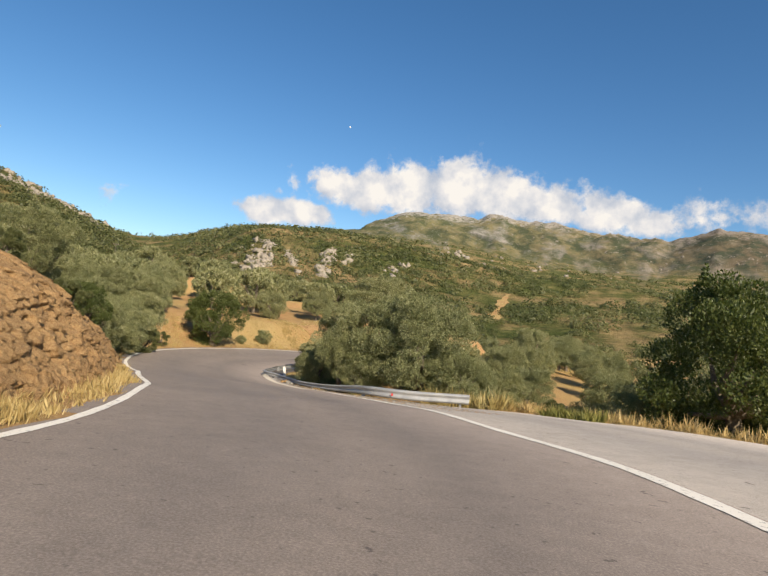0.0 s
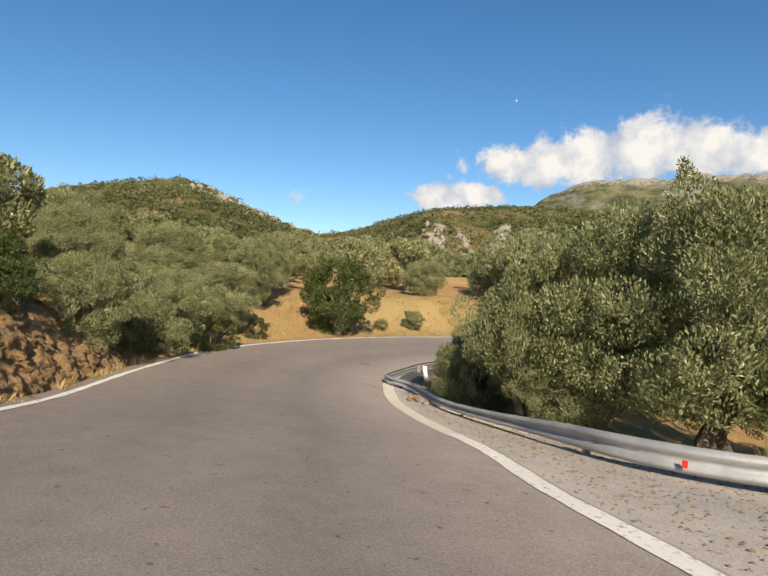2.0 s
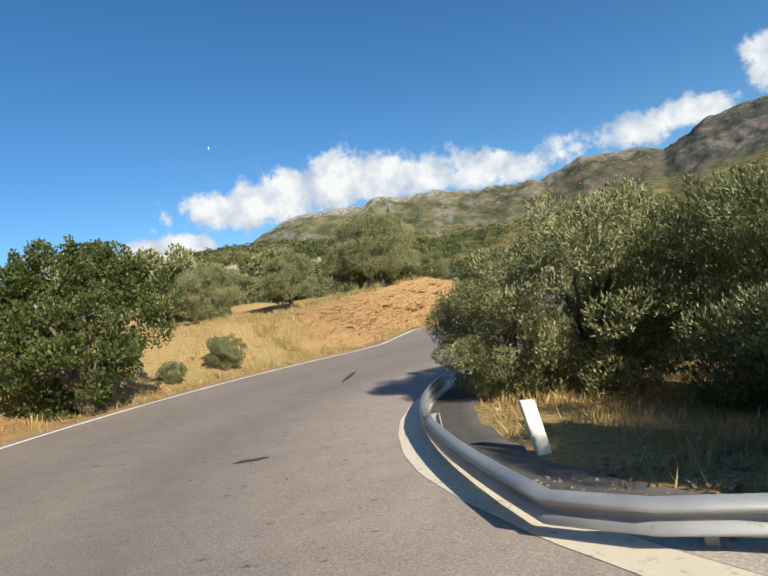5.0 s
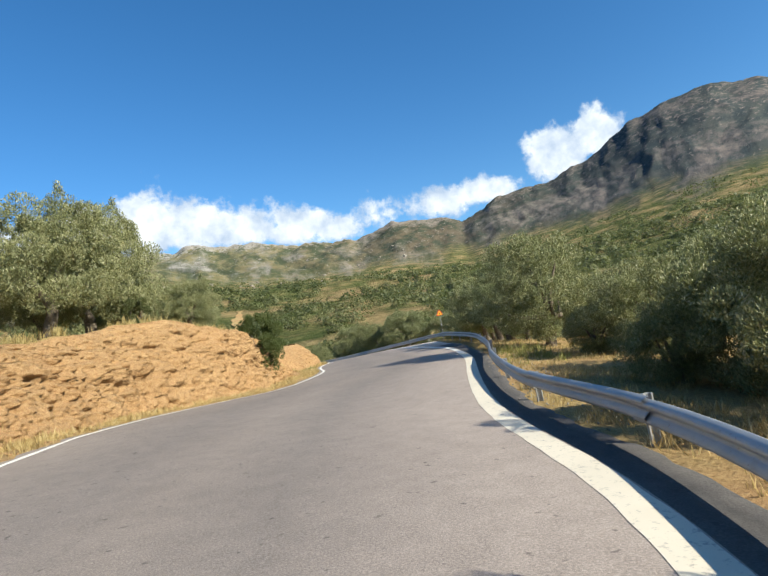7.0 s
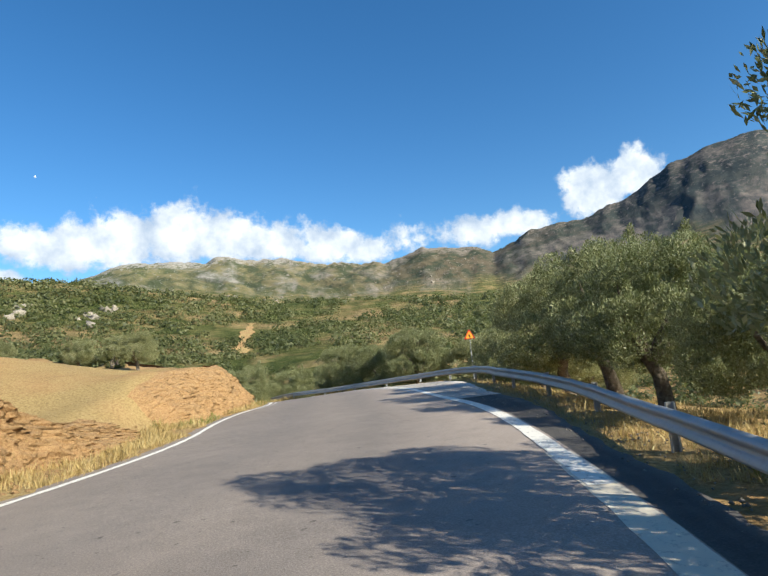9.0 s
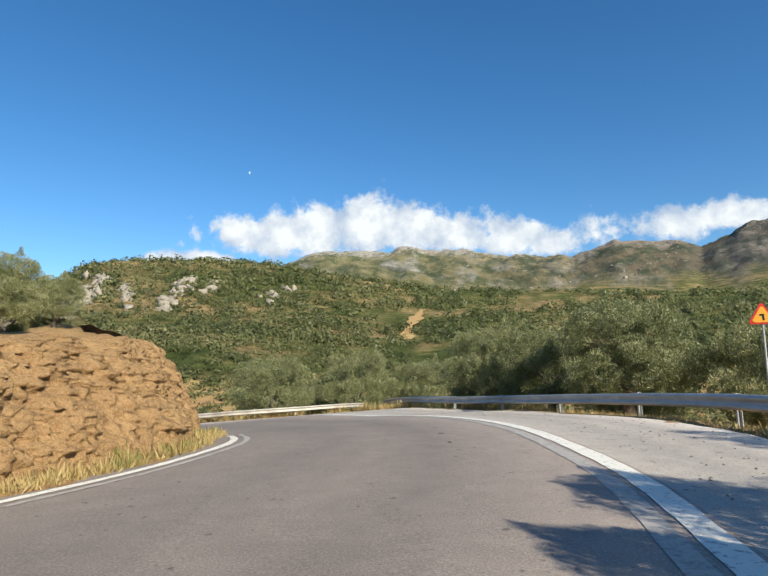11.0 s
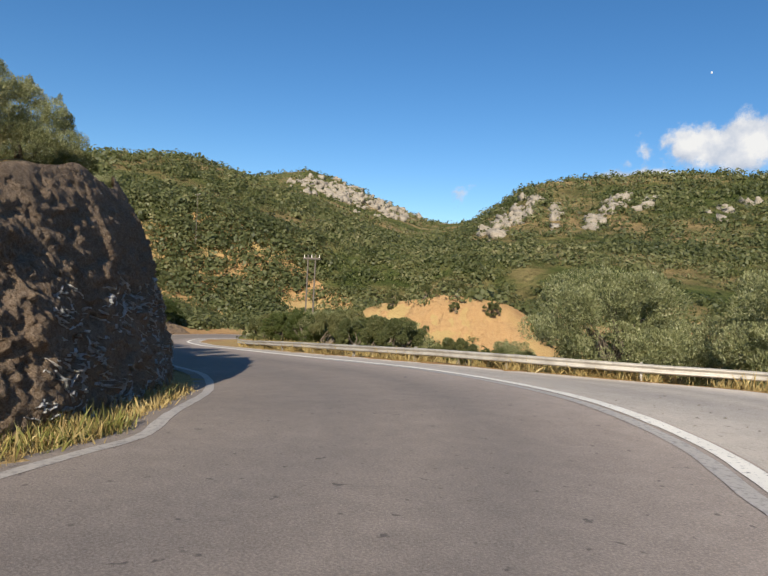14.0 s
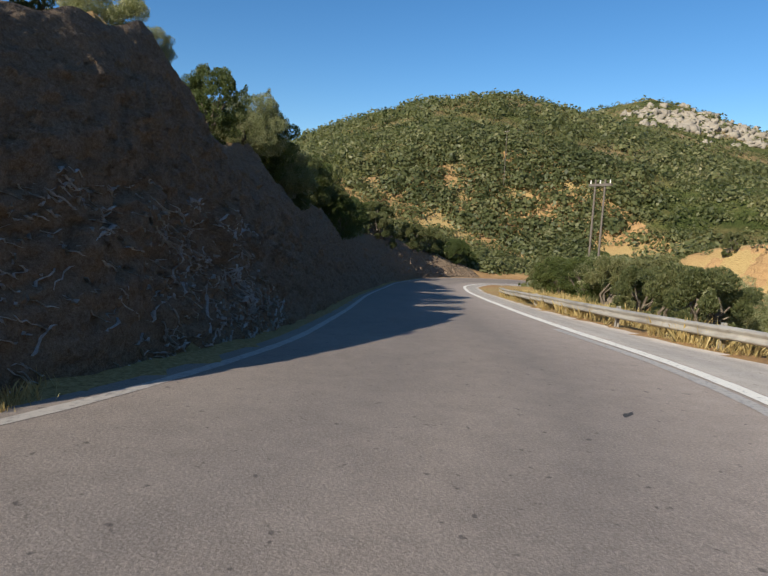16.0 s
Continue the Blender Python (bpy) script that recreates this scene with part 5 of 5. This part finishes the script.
def flakes(s0, s1, u0, u1, count, seed, mat, label):
    """Thin pale broken edges of the beds, each a wavy rib that stands a little out of the cut face."""
    q = np.random.default_rng(seed)
    clump = q.uniform(0, 1, (60, 2))
    pick = clump[q.integers(0, len(clump), count)]
    s = s0 + (s1 - s0) * np.clip(pick[:, 0] + q.normal(0, 0.035, count), 0, 1)
    u = u0 + (u1 - u0) * np.clip(pick[:, 1] ** 1.4 + q.normal(0, 0.09, count), 0, 1)
    w = np.linspace(-1, 1, 7)
    half = 0.11 * q.uniform(0.25, 1.5, count) ** 1.6
    ss = s[:, None] + half[:, None] * w
    uu = u[:, None] + half[:, None] * w * q.normal(-0.03, 0.10, count)[:, None] + q.normal(0, 0.004, (count, 7))
    c = cut_face(ss, np.clip(uu, 0.01, 0.98), 122.8, 191, 0.9, 61)
    out = at(ss - 0 * ss, 0 * ss)[..., :2] - at(ss, 0 * ss + 1.0)[..., :2]       # towards the road
    out = np.concatenate([out, 0 * out[..., :1]], -1)
    thick = (q.uniform(0.002, 0.007, count)[:, None] * np.sqrt(np.maximum(1 - w ** 2, 0.05)))[..., None]
    jut = q.uniform(0.015, 0.04, count)[:, None, None]
    up = np.array([0, 0, 1.0])
    v = np.stack([c - 0.05 * out - up * thick, c + jut * out - 0.6 * up * thick, c + jut * out + 0.6 * up * thick, c - 0.05 * out + up * thick], 2)
    ring = np.arange(4)
    f = np.array([(4 * i + k, 4 * i + (k + 1) % 4, 4 * i + 4 + (k + 1) % 4, 4 * i + 4 + k) for i in range(6) for k in ring] + [(3, 2, 1, 0), (24, 25, 26, 27)])
    f = (f[None] + 28 * np.arange(count)[:, None, None]).reshape(-1, 4)
    return tagged(new("rock_flakes", mesh_from("rock_flakes", v.reshape(-1, 3), f, mat)), label, "rock", kind="stuff")


flakes(125.5, 140, 0.03, 0.46, 900, 62, FLAKE, "pale schist edges standing out of the shaded cutting")

# the raw orange cutting across the gully
ca, cu = np.meshgrid(np.linspace(0, 1, 200), np.linspace(0, 1, 40), indexing="ij")
cx = -11.5 + 15 * ca + 1.2 * np.sin(ca * 9)
cy = 126.2 + 3.5 * ca + 4.6 * cu + 0.5 * np.sin(ca * 14)
cq = np.stack([cx.ravel(), cy.ravel()], -1)
rise = np.sin(np.pi * np.clip(ca, 0, 1)) ** 0.5 * np.sin(np.pi * np.clip(cu, 0, 1)) ** 0.4
cz = z_of(cx.ravel(), cy.ravel()).reshape(ca.shape) - 0.25 + (0.45 + 0.65 * vnoise(cq, 1.0, 5, 0.65, 6).reshape(ca.shape)) * rise
tagged(new("earth_cutting", mesh_from("earth_cutting", np.stack([cx, cy, cz], -1).reshape(-1, 3), grid_faces(*ca.shape)[:, ::-1], OCHRE)), "raw orange earth cutting across the gully", "earth bank", kind="structure")

# fallen blocks beside the low rail
for k, (x, y, r) in enumerate(((-4.02, 25.92, 0.09), (-3.87, 25.70, 0.11), (-4.20, 26.16, 0.08), (-3.70, 25.46, 0.085), (-4.18, 25.72, 0.06), (-4.40, 26.42, 0.05))):
    s_, o_ = nearest(np.array([[x, y]]))
    v, f = boulders([(0, 0, 0)], [r], 80 + k, 0.75)
    ob = new("stone", mesh_from("stone", v, f, LIMESTONE if k % 2 else OCHRE))
    ob.location = (x, y, float(level(s_, o_)[0]) + r * 0.35)
    tagged(ob, "broken pale orange stone block on the gravel shoulder", "stone", group="stones by the rail")


# ---- grass, gravel ----
def grass(name, s0, s1, lo, hi, count, length, mat, seed, label, clump=0.35):
    """Blades in tufts over a strip of the roadside; lo and hi give the strip's offsets."""
    q = np.random.default_rng(seed)
    s = q.uniform(s0, s1, count)
    o = lo(s) + (hi(s) - lo(s)) * q.uniform(0, 1, count)
    p = at(s, o)[:, :2]
    keep = vnoise(p, 0.9, 3, 0.6, seed) > clump - 0.6 * q.random(count)
    p = p[keep]
    per = 12
    x = np.repeat(p, per, 0) + q.normal(0, 0.07, (len(p) * per, 2))
    ln = length * q.uniform(0.4, 1.3, len(x)) * np.repeat(0.7 + 0.6 * q.random(len(p)), per)
    z = z_of(x[:, 0], x[:, 1])
    d = q.normal(0, 0.38, (len(x), 3))
    d[:, 2] = 1
    d /= np.linalg.norm(d, axis=1)[:, None]
    side = np.cross(d, q.normal(0, 1, d.shape))
    side /= np.linalg.norm(side, axis=1)[:, None]
    b = np.stack([x[:, 0], x[:, 1], z - 0.03], -1)
    w = (0.0035 + 0.0045 * q.random(len(x)))[:, None]
    bend = q.normal(0, 0.10, (len(x), 3)) * ln[:, None]
    v = np.stack([b - side * w, b + side * w, b + d * ln[:, None] * 0.6 + side * w * 0.8 + bend * 0.3, b + d * ln[:, None] + bend], 1).reshape(-1, 3)
    ob = new(name, mesh_from(name, v, np.arange(len(v)).reshape(-1, 4), mat))
    return tagged(ob, label, "grass", kind="stuff")


def left_in(s):
    return edge(EDGE_L, s) + 0.3


def left_out(s):
    return edge(EDGE_L, s) + np.interp(s, *VERGE) + 0.5


def right_in(s):
    return edge(EDGE_R, s) - np.interp(s, *APRON) - 0.35


grass("grass", 20, 50, left_in, left_out, 5500, 0.17, STRAW, 91, "straw-dry grass on the narrow verge")
grass("grass", 50, 78, left_in, lambda s: left_out(s) + 5, 5000, 0.20, STRAW, 92, "sparse dry grass on the earth bank")
grass("grass", 78, 132, left_in, left_out, 9000, 0.17, STRAW, 93, "straw-dry grass along the foot of the cutting")
grass("grass", 76, 98, lambda s: left_out(s) - 0.3, lambda s: left_out(s) + 3.2, 3600, 0.34, STRAW, 113, "tawny dry grass on the lip of the rock cutting")
grass("grass", 104, 130, left_in, left_out, 900, 0.22, WEED, 94, "green weeds among the dry grass")
grass("grass", 40, 76, right_in, lambda s: right_in(s) - 5, 8000, 0.16, STRAW, 95, "pale dry grass behind the guard rail")
grass("grass", 76, 122, right_in, lambda s: right_in(s) - 5, 9000, 0.14, STRAW, 96, "golden dry grass under the olive trees")
grass("grass", 84, 92, right_in, lambda s: right_in(s) - 1.8, 420, 0.27, WEED, 97, "yellow-green weeds behind the guard rail")
grass("grass", 122, 160, right_in, lambda s: right_in(s) - 4, 7000, 0.42, STRAW, 98, "tall dry grass at the edge of the pull-out")
grass("grass", 24, 43, right_in, lambda s: right_in(s) - 5, 3500, 0.40, STRAW, 99, "dry grass and weeds beyond the lay-by")

grass("grass", 41.0, 43.6, lambda s: right_in(s) + 0.7, lambda s: right_in(s) - 0.5, 420, 0.55, STRAW, 110, "tall straw tuft at the end of the low rail")
grass("grass", 38.6, 39.8, lambda s: right_in(s) + 0.5, lambda s: right_in(s) - 0.4, 260, 0.34, WEED, 111, "green weed tuft at the edge of the lay-by")
grass("grass", 127.5, 129.0, lambda s: left_in(s) + 0.35, lambda s: left_in(s) + 0.6, 14, 0.42, WEED, 112, "tall weed at the foot of the shaded cutting")


def gravel(name, s0, s1, lo, hi, count, size, mat, seed, label):
    q = np.random.default_rng(seed)
    s = q.uniform(s0, s1, count)
    o = lo(s) + (hi(s) - lo(s)) * q.uniform(0, 1, count)
    p = at(s, o)
    p[:, 2] = np.maximum(p[:, 2] - 0.012, z_of(p[:, 0], p[:, 1]))
    r = size * q.uniform(0.35, 1.3, count) ** 1.5
    base = np.array([(1, 0, 0), (-1, 0, 0), (0, 1, 0), (0, -1, 0), (0, 0, 0.7), (0, 0, -0.7)])
    v = p[:, None] + base * r[:, None, None] * q.uniform(0.6, 1.3, (count, 6, 1))
    f = np.array([(0, 2, 4), (2, 1, 4), (1, 3, 4), (3, 0, 4), (2, 0, 5), (1, 2, 5), (3, 1, 5), (0, 3, 5)])
    f = (f[None] + 6 * np.arange(count)[:, None, None]).reshape(-1, 3)
    ob = new(name, mesh_from(name, v.reshape(-1, 3), f, mat))
    return tagged(ob, label, "gravel", kind="stuff")


gravel("gravel", 38, 55, lambda s: edge(EDGE_R, s) - 0.25, lambda s: edge(EDGE_R, s) - 3.2, 2600, 0.022, LIMESTONE, 101, "loose pale gravel on the shoulder")
gravel("gravel", 38, 55, lambda s: edge(EDGE_R, s) - 0.6, lambda s: edge(EDGE_R, s) - 3.2, 1500, 0.022, OCHRE, 102, "loose brown gravel and leaf litter on the shoulder")
gravel("gravel", 20, 130, lambda s: left_in(s), lambda s: left_out(s) + 0.4, 4200, 0.045, OCHRE, 103, "fallen ochre rubble at the foot of the bank")
gravel("gravel", 74, 130, lambda s: edge(EDGE_R, s) - 0.5, lambda s: right_in(s) - 1.2, 2200, 0.022, LIMESTONE, 104, "loose gravel along the guard rail")


TAR = plain_material("tar", (0.05, 0.047, 0.044), 0.8)


def tar_spot(x, y, length, width, turn, seed):
    q = np.random.default_rng(seed)
    a = np.linspace(0, 2 * np.pi, 22, endpoint=False)
    r = 1 + 0.35 * np.interp(a, np.linspace(0, 2 * np.pi, 9), np.append(q.normal(0, 1, 8), 0.0))
    u, w = np.cos(a) * r * length / 2, np.sin(a) * r * width / 2
    c, s_ = math.cos(radians(turn)), math.sin(radians(turn))
    p = np.stack([x + u * c - w * s_, y + u * s_ + w * c], -1)
    p = np.vstack([p, [[x, y]]])
    ss, oo = nearest(p)
    v = np.column_stack([p, level(ss, oo) + 0.005])
    f = np.array([(i, (i + 1) % 22, 22) for i in range(22)])
    tagged(new("tar_patch", mesh_from("tar_patch", v, f, TAR)), "dark irregular tar stain on the asphalt", "road stain", kind="structure")


for k, t in enumerate(((-4.5, 25.4, 0.42, 0.16, 35), (-4.95, 25.5, 0.22, 0.05, 10), (-7.3, 31.4, 0.35, 0.12, 0), (-5.3, 26.9, 0.40, 0.06, 20), (-5.6, 38.2, 2.2, 0.12, 75), (13.0, 98.4, 0.22, 0.08, 120), (20.4, 82.0, 0.16, 0.10, 60), (20.6, 83.4, 0.12, 0.08, 30), (20.2, 80.6, 0.14, 0.07, 80))):
    tar_spot(*t, 300 + k)


# ---- clouds ----
def cloud_sheet():
    m = bpy.data.materials.new("cloud")
    m.use_nodes = True
    n, l = m.node_tree.nodes, m.node_tree.links
    n.remove(n["Principled BSDF"])
    p = position(n)
    sc = n.new("ShaderNodeVectorMath")
    sc.operation = "SCALE"
    sc.inputs[3].default_value = 0.001
    l.new(p, sc.inputs[0])
    v = sc.outputs[0]
    fluff = noise_tex(n, l, 3.6, 10, 0.6, v)
    wisps = noise_tex(n, l, 11.0, 7, 0.62, v)
    at_ = n.new("ShaderNodeAttribute")
    at_.attribute_name = "body"
    d = calc(n, l, "ADD", at_.outputs["Fac"], calc(n, l, "MULTIPLY", calc(n, l, "SUBTRACT", fluff, 0.5), 1.3))
    d = calc(n, l, "ADD", d, calc(n, l, "MULTIPLY", calc(n, l, "SUBTRACT", wisps, 0.5), 0.7))
    f = n.new("ShaderNodeMapRange")
    f.interpolation_type = "SMOOTHSTEP"
    f.inputs["From Min"].default_value, f.inputs["From Max"].default_value = 0.36, 0.70
    l.new(d, f.inputs["Value"])
    # bright tops and grey-blue shading of the clouds are painted into the sheet's glow
    billow_shade = calc(n, l, "ADD", calc(n, l, "MULTIPLY", noise_tex(n, l, 5.0, 6, 0.55, v), 1.25), calc(n, l, "MULTIPLY", at_.outputs["Fac"], 0.32))
    col = ramp(n, l, billow_shade, [(0.62, (0.52, 0.60, 0.74)), (0.78, (0.70, 0.745, 0.83)), (0.92, (0.88, 0.89, 0.92)), (1.0, (1.0, 0.99, 0.97))])
    e = n.new("ShaderNodeEmission")
    l.new(col, e.inputs[0])
    e.inputs[1].default_value = 0.62
    t = n.new("ShaderNodeBsdfTransparent")
    ms = n.new("ShaderNodeMixShader")
    l.new(f.outputs[0], ms.inputs[0])
    l.new(t.outputs[0], ms.inputs[1])
    l.new(e.outputs[0], ms.inputs[2])
    l.new(ms.outputs[0], n["Material Output"].inputs["Surface"])
    a, el_ = np.meshgrid(np.radians(np.arange(-40, 75, 0.25)), np.radians(np.arange(6, 20, 0.2)), indexing="ij")
    rad = 4450.0
    v = np.stack([CENTRE[0] + rad * np.cos(el_) * np.sin(a), CENTRE[1] + rad * np.cos(el_) * np.cos(a), rad * np.sin(el_) - 2.5], -1)
    ad, ed = np.degrees(a), np.degrees(el_)
    body = np.zeros_like(ad)
    # bearing, height, half width, half height and weight of each puff
    puffs = ((-6, 13.2, 2.4, 1.7, 1.0), (-2.5, 13.0, 3.2, 1.8, 1.0), (1.5, 13.6, 3.4, 2.0, 1.0), (6.5, 14.2, 3.2, 2.4, 1.05), (11, 13.8, 4.2, 2.0, 1.0), (16, 12.9, 3.8, 1.6, 1.0), (21, 12.5, 4.2, 1.4, 1.0), (25, 11.8, 3.0, 1.2, 0.9),
             (31, 12.5, 4.8, 1.4, 0.78), (36, 12.3, 3.4, 1.1, 0.85), (41.5, 12.6, 2.8, 1.1, 1.05), (48.5, 14.2, 3.0, 1.9, 1.05), (52, 15.2, 2.6, 1.8, 1.0),
             (-12.5, 9.7, 3.6, 1.2, 0.95), (-9, 9.9, 3.0, 1.0, 0.85))
    small = ((-10.6, 12.9, 1.0, 0.9, 0.52), (-11.5, 14.6, 1.2, 0.7, 0.50), (-12.2, 11.6, 1.3, 0.6, 0.50), (-27.5, 8.9, 1.5, 1.0, 0.52))
    for az_, el0, wa, he, k in puffs + small:
        body = np.maximum(body, k * np.exp(-(((ad - az_) / wa) ** 2 + ((ed - el0) / (he * 1.2)) ** 2) * 0.6))
    me = mesh_from("clouds", v.reshape(-1, 3), grid_faces(*a.shape), m, True)
    me.attributes.new("body", "FLOAT", "POINT").data.foreach_set("value", body.ravel().astype(np.float32))
    return tagged(new("backdrop", me), "self-glowing sheet of white cumulus clouds with painted shading over the mountain crest", "cloud", kind="structure")


cloud_sheet()
moon_m = bpy.data.materials.new("moonlight")
moon_m.use_nodes = True
mb = moon_m.node_tree.nodes["Principled BSDF"]
mb.inputs["Base Color"].default_value = (0.3, 0.3, 0.3, 1)
mb.inputs["Emission Color"].default_value, mb.inputs["Emission Strength"].default_value = (0.80, 0.86, 0.95, 1), 0.42
moon_b = bmesh.new()
bmesh.ops.create_icosphere(moon_b, subdivisions=2, radius=9.0)
for mv in moon_b.verts:                 # the lit half only
    mv.co.x = mv.co.x * (1.0 if mv.co.x < 0 else 0.25)
moon_me = bpy.data.meshes.new("moon")
moon_b.to_mesh(moon_me)
moon_b.free()
moon_me.materials.append(moon_m)
moon = tagged(new("moon", moon_me), "faint half moon in the daytime sky", "moon", kind="structure")
ma, mel = radians(-5.4), radians(18.9)
moon.location = (CENTRE[0] + 4200 * math.cos(mel) * math.sin(ma), CENTRE[1] + 4200 * math.cos(mel) * math.cos(ma), 4200 * math.sin(mel))


# ---- roadside things ----
def box(bm, x0, x1, y0, y1, z0, z1, m=Matrix.Identity(4)):
    r = bmesh.ops.create_cube(bm, size=1.0)
    bmesh.ops.transform(bm, matrix=m @ Matrix.Translation(((x0 + x1) / 2, (y0 + y1) / 2, (z0 + z1) / 2)) @ Matrix.Diagonal((x1 - x0, y1 - y0, z1 - z0, 1)), verts=r["verts"])
    return bm


def rod(r0, r1, z0, z1, seg=10, x=0.0, y=0.0):
    bm = bmesh.new()
    bmesh.ops.create_cone(bm, cap_ends=True, segments=seg, radius1=r0, radius2=r1, depth=z1 - z0, matrix=Matrix.Translation((x, y, (z0 + z1) / 2)))
    return bm


RED = plain_material("sign_red", (0.62, 0.03, 0.02), 0.45)
YELLOW = plain_material("sign_yellow", (0.80, 0.36, 0.03), 0.45)
BLACK = plain_material("sign_black", (0.012, 0.012, 0.012), 0.5)
WOOD = plain_material("weathered_wood", (0.15, 0.125, 0.10), 0.9)
PLASTER = plain_material("white_plaster", (0.78, 0.74, 0.66), 0.85)
TILE = plain_material("roof_tile", (0.42, 0.16, 0.08), 0.85)
WINDOW = plain_material("window_glass", (0.03, 0.035, 0.04), 0.15)


def triangle(r, depth, y):
    """A rounded triangle plate, point up, facing -y."""
    pts = []
    for k in range(3):
        a = math.pi / 2 + k * 2 * math.pi / 3
        cx_, cz_ = (r - 0.06) * math.cos(a), (r - 0.06) * math.sin(a)
        for j in range(5):
            b = a - math.pi / 3 + j * math.pi / 6
            pts.append((cx_ + 0.05 * math.cos(b), cz_ + 0.05 * math.sin(b)))
    bm = bmesh.new()
    f = [bm.verts.new((x, y, z)) for x, z in pts]
    k = [bm.verts.new((x, y + depth, z)) for x, z in pts]
    bm.faces.new(f)
    bm.faces.new(k[::-1])
    for i in range(len(pts)):
        j = (i + 1) % len(pts)
        bm.faces.new((f[j], f[i], k[i], k[j]))
    bmesh.ops.recalc_face_normals(bm, faces=bm.faces)
    return bm


def warning_sign(x, y, ztop, facing):
    """Triangular bend warning on a steel pole."""
    zb = z_at(x, y)
    root = new("warning_sign")
    root.matrix_basis = Matrix.Translation((x, y, zb)) @ Matrix.Rotation(radians(facing), 4, "Z")
    tagged(root, "triangular red and yellow left-bend warning sign on a pole", "road sign")
    hgt = ztop - zb
    part("pole", rod(0.03, 0.03, -0.3, hgt - 0.1), STEEL, root, "thin grey steel pole")
    cz_ = hgt - 0.36
    for nm, r, d, y0, mat in (("border", 0.38, 0.012, -0.046, RED), ("face", 0.285, 0.006, -0.053, YELLOW)):
        bm = triangle(r, d, y0)
        bmesh.ops.translate(bm, verts=bm.verts, vec=(0, 0, cz_))
        part(nm, bm, mat, root)
    bm = bmesh.new()
    box(bm, -0.005, 0.045, -0.058, -0.0545, cz_ - 0.11, cz_ + 0.03)
    box(bm, -0.075, 0.045, -0.0585, -0.055, cz_ + 0.02, cz_ + 0.065, Matrix.Identity(4))
    part("arrow", bm, BLACK, root, "black bent arrow")
    part("back_bracket", box(bmesh.new(), -0.1, 0.1, -0.034, -0.01, cz_ - 0.02, cz_ + 0.02), STEEL, root)
    return root


warning_sign(30.5, 85.6, -0.62, -30)


def power_pole(x, y, ztop, twin):
    zb = z_at(x, y)
    root = new("power_pole")
    root.location = (x, y, zb)
    tagged(root, "weathered wooden power pole on the scrubby slope", "power pole", group="power poles")
    for k in ((-0.35, 0.35) if twin else (0.0,)):
        part("post", rod(0.07, 0.05, -0.4, ztop - zb, 9, k), WOOD, root)
    part("crossarm", box(bmesh.new(), -0.8, 0.8, -0.06, 0.06, ztop - zb - 0.35, ztop - zb - 0.22), WOOD, root)
    for k in (-0.7, 0.0, 0.7):
        part("insulator", rod(0.035, 0.025, ztop - zb - 0.22, ztop - zb - 0.02, 8, k), PLASTER, root)
    return root


power_pole(-6.8, 116.5, -0.9, True)
power_pole(-76.4, 158.2, 13.0, False)


def house(az_deg, el_deg, w, d, h, seed):
    p = on_slope(az_deg, el_deg, 130, 1500)
    root = new("house")
    root.matrix_basis = Matrix.Translation(p) @ Matrix.Rotation(radians(-az_deg + seed * 25), 4, "Z")
    tagged(root, "small white plastered house high on the slope", "house", group="far houses")
    part("wall", box(bmesh.new(), -w / 2, w / 2, -d / 2, d / 2, -6, h), PLASTER, root)
    bm = box(bmesh.new(), -w / 2 - 0.5, w / 2 + 0.5, -d / 2 - 0.5, d / 2 + 0.5, h, h + 0.5)
    part("roof", bm, TILE, root)
    for i in (-0.3, 0.0, 0.3):
        for zz in (h * 0.25, h * 0.65):
            part("window", box(bmesh.new(), i * w - 0.11 * w, i * w + 0.11 * w, -d / 2 - 0.06, -d / 2 + 0.1, zz, zz + 0.26 * h), WINDOW, root)
    return root


house(69.4, 2.9, 6, 6, 5.5, 0)
house(72.4, 3.3, 6, 5, 3.6, 1)
house(68.3, 3.0, 4, 4, 2.8, -1)

tilt_m = Matrix.Translation((0.75, 20.02, float(level(*nearest(np.array([[0.75, 20.02]])))[0]) + 0.22)) @ Matrix.Rotation(radians(-25), 4, "Z")
part("reflector", box(bmesh.new(), -0.03, 0.03, -0.10, -0.085, -0.045, 0.045, tilt_m), RED, low_rail, "small red reflector")


def marker_post(x, y, lean):
    """A short whitewashed roadside marker with a sloped top."""
    bm = bmesh.new()
    r = bmesh.ops.create_cube(bm, size=1.0, matrix=Matrix.Translation((0, 0, 0.14)) @ Matrix.Diagonal((0.13, 0.06, 0.72, 1)))
    for v in r["verts"]:
        if v.co.z > 0.3 and v.co.x > 0:
            v.co.z -= 0.03
    bmesh.ops.bevel(bm, geom=bm.edges[:], offset=0.008, segments=1, affect="EDGES")
    me = bpy.data.meshes.new("marker_post")
    bm.to_mesh(me)
    bm.free()
    me.materials.append(PLASTER)
    ob = new("marker_post", me)
    ob.matrix_basis = Matrix.Translation((x, y, z_at(x, y))) @ Matrix.Rotation(radians(lean), 4, "Y")
    return tagged(ob, "short whitewashed marker post leaning in dry grass", "marker post")


marker_post(-4.75, 29.9, -8)
marker_post(-3.7, 28.1, 8)
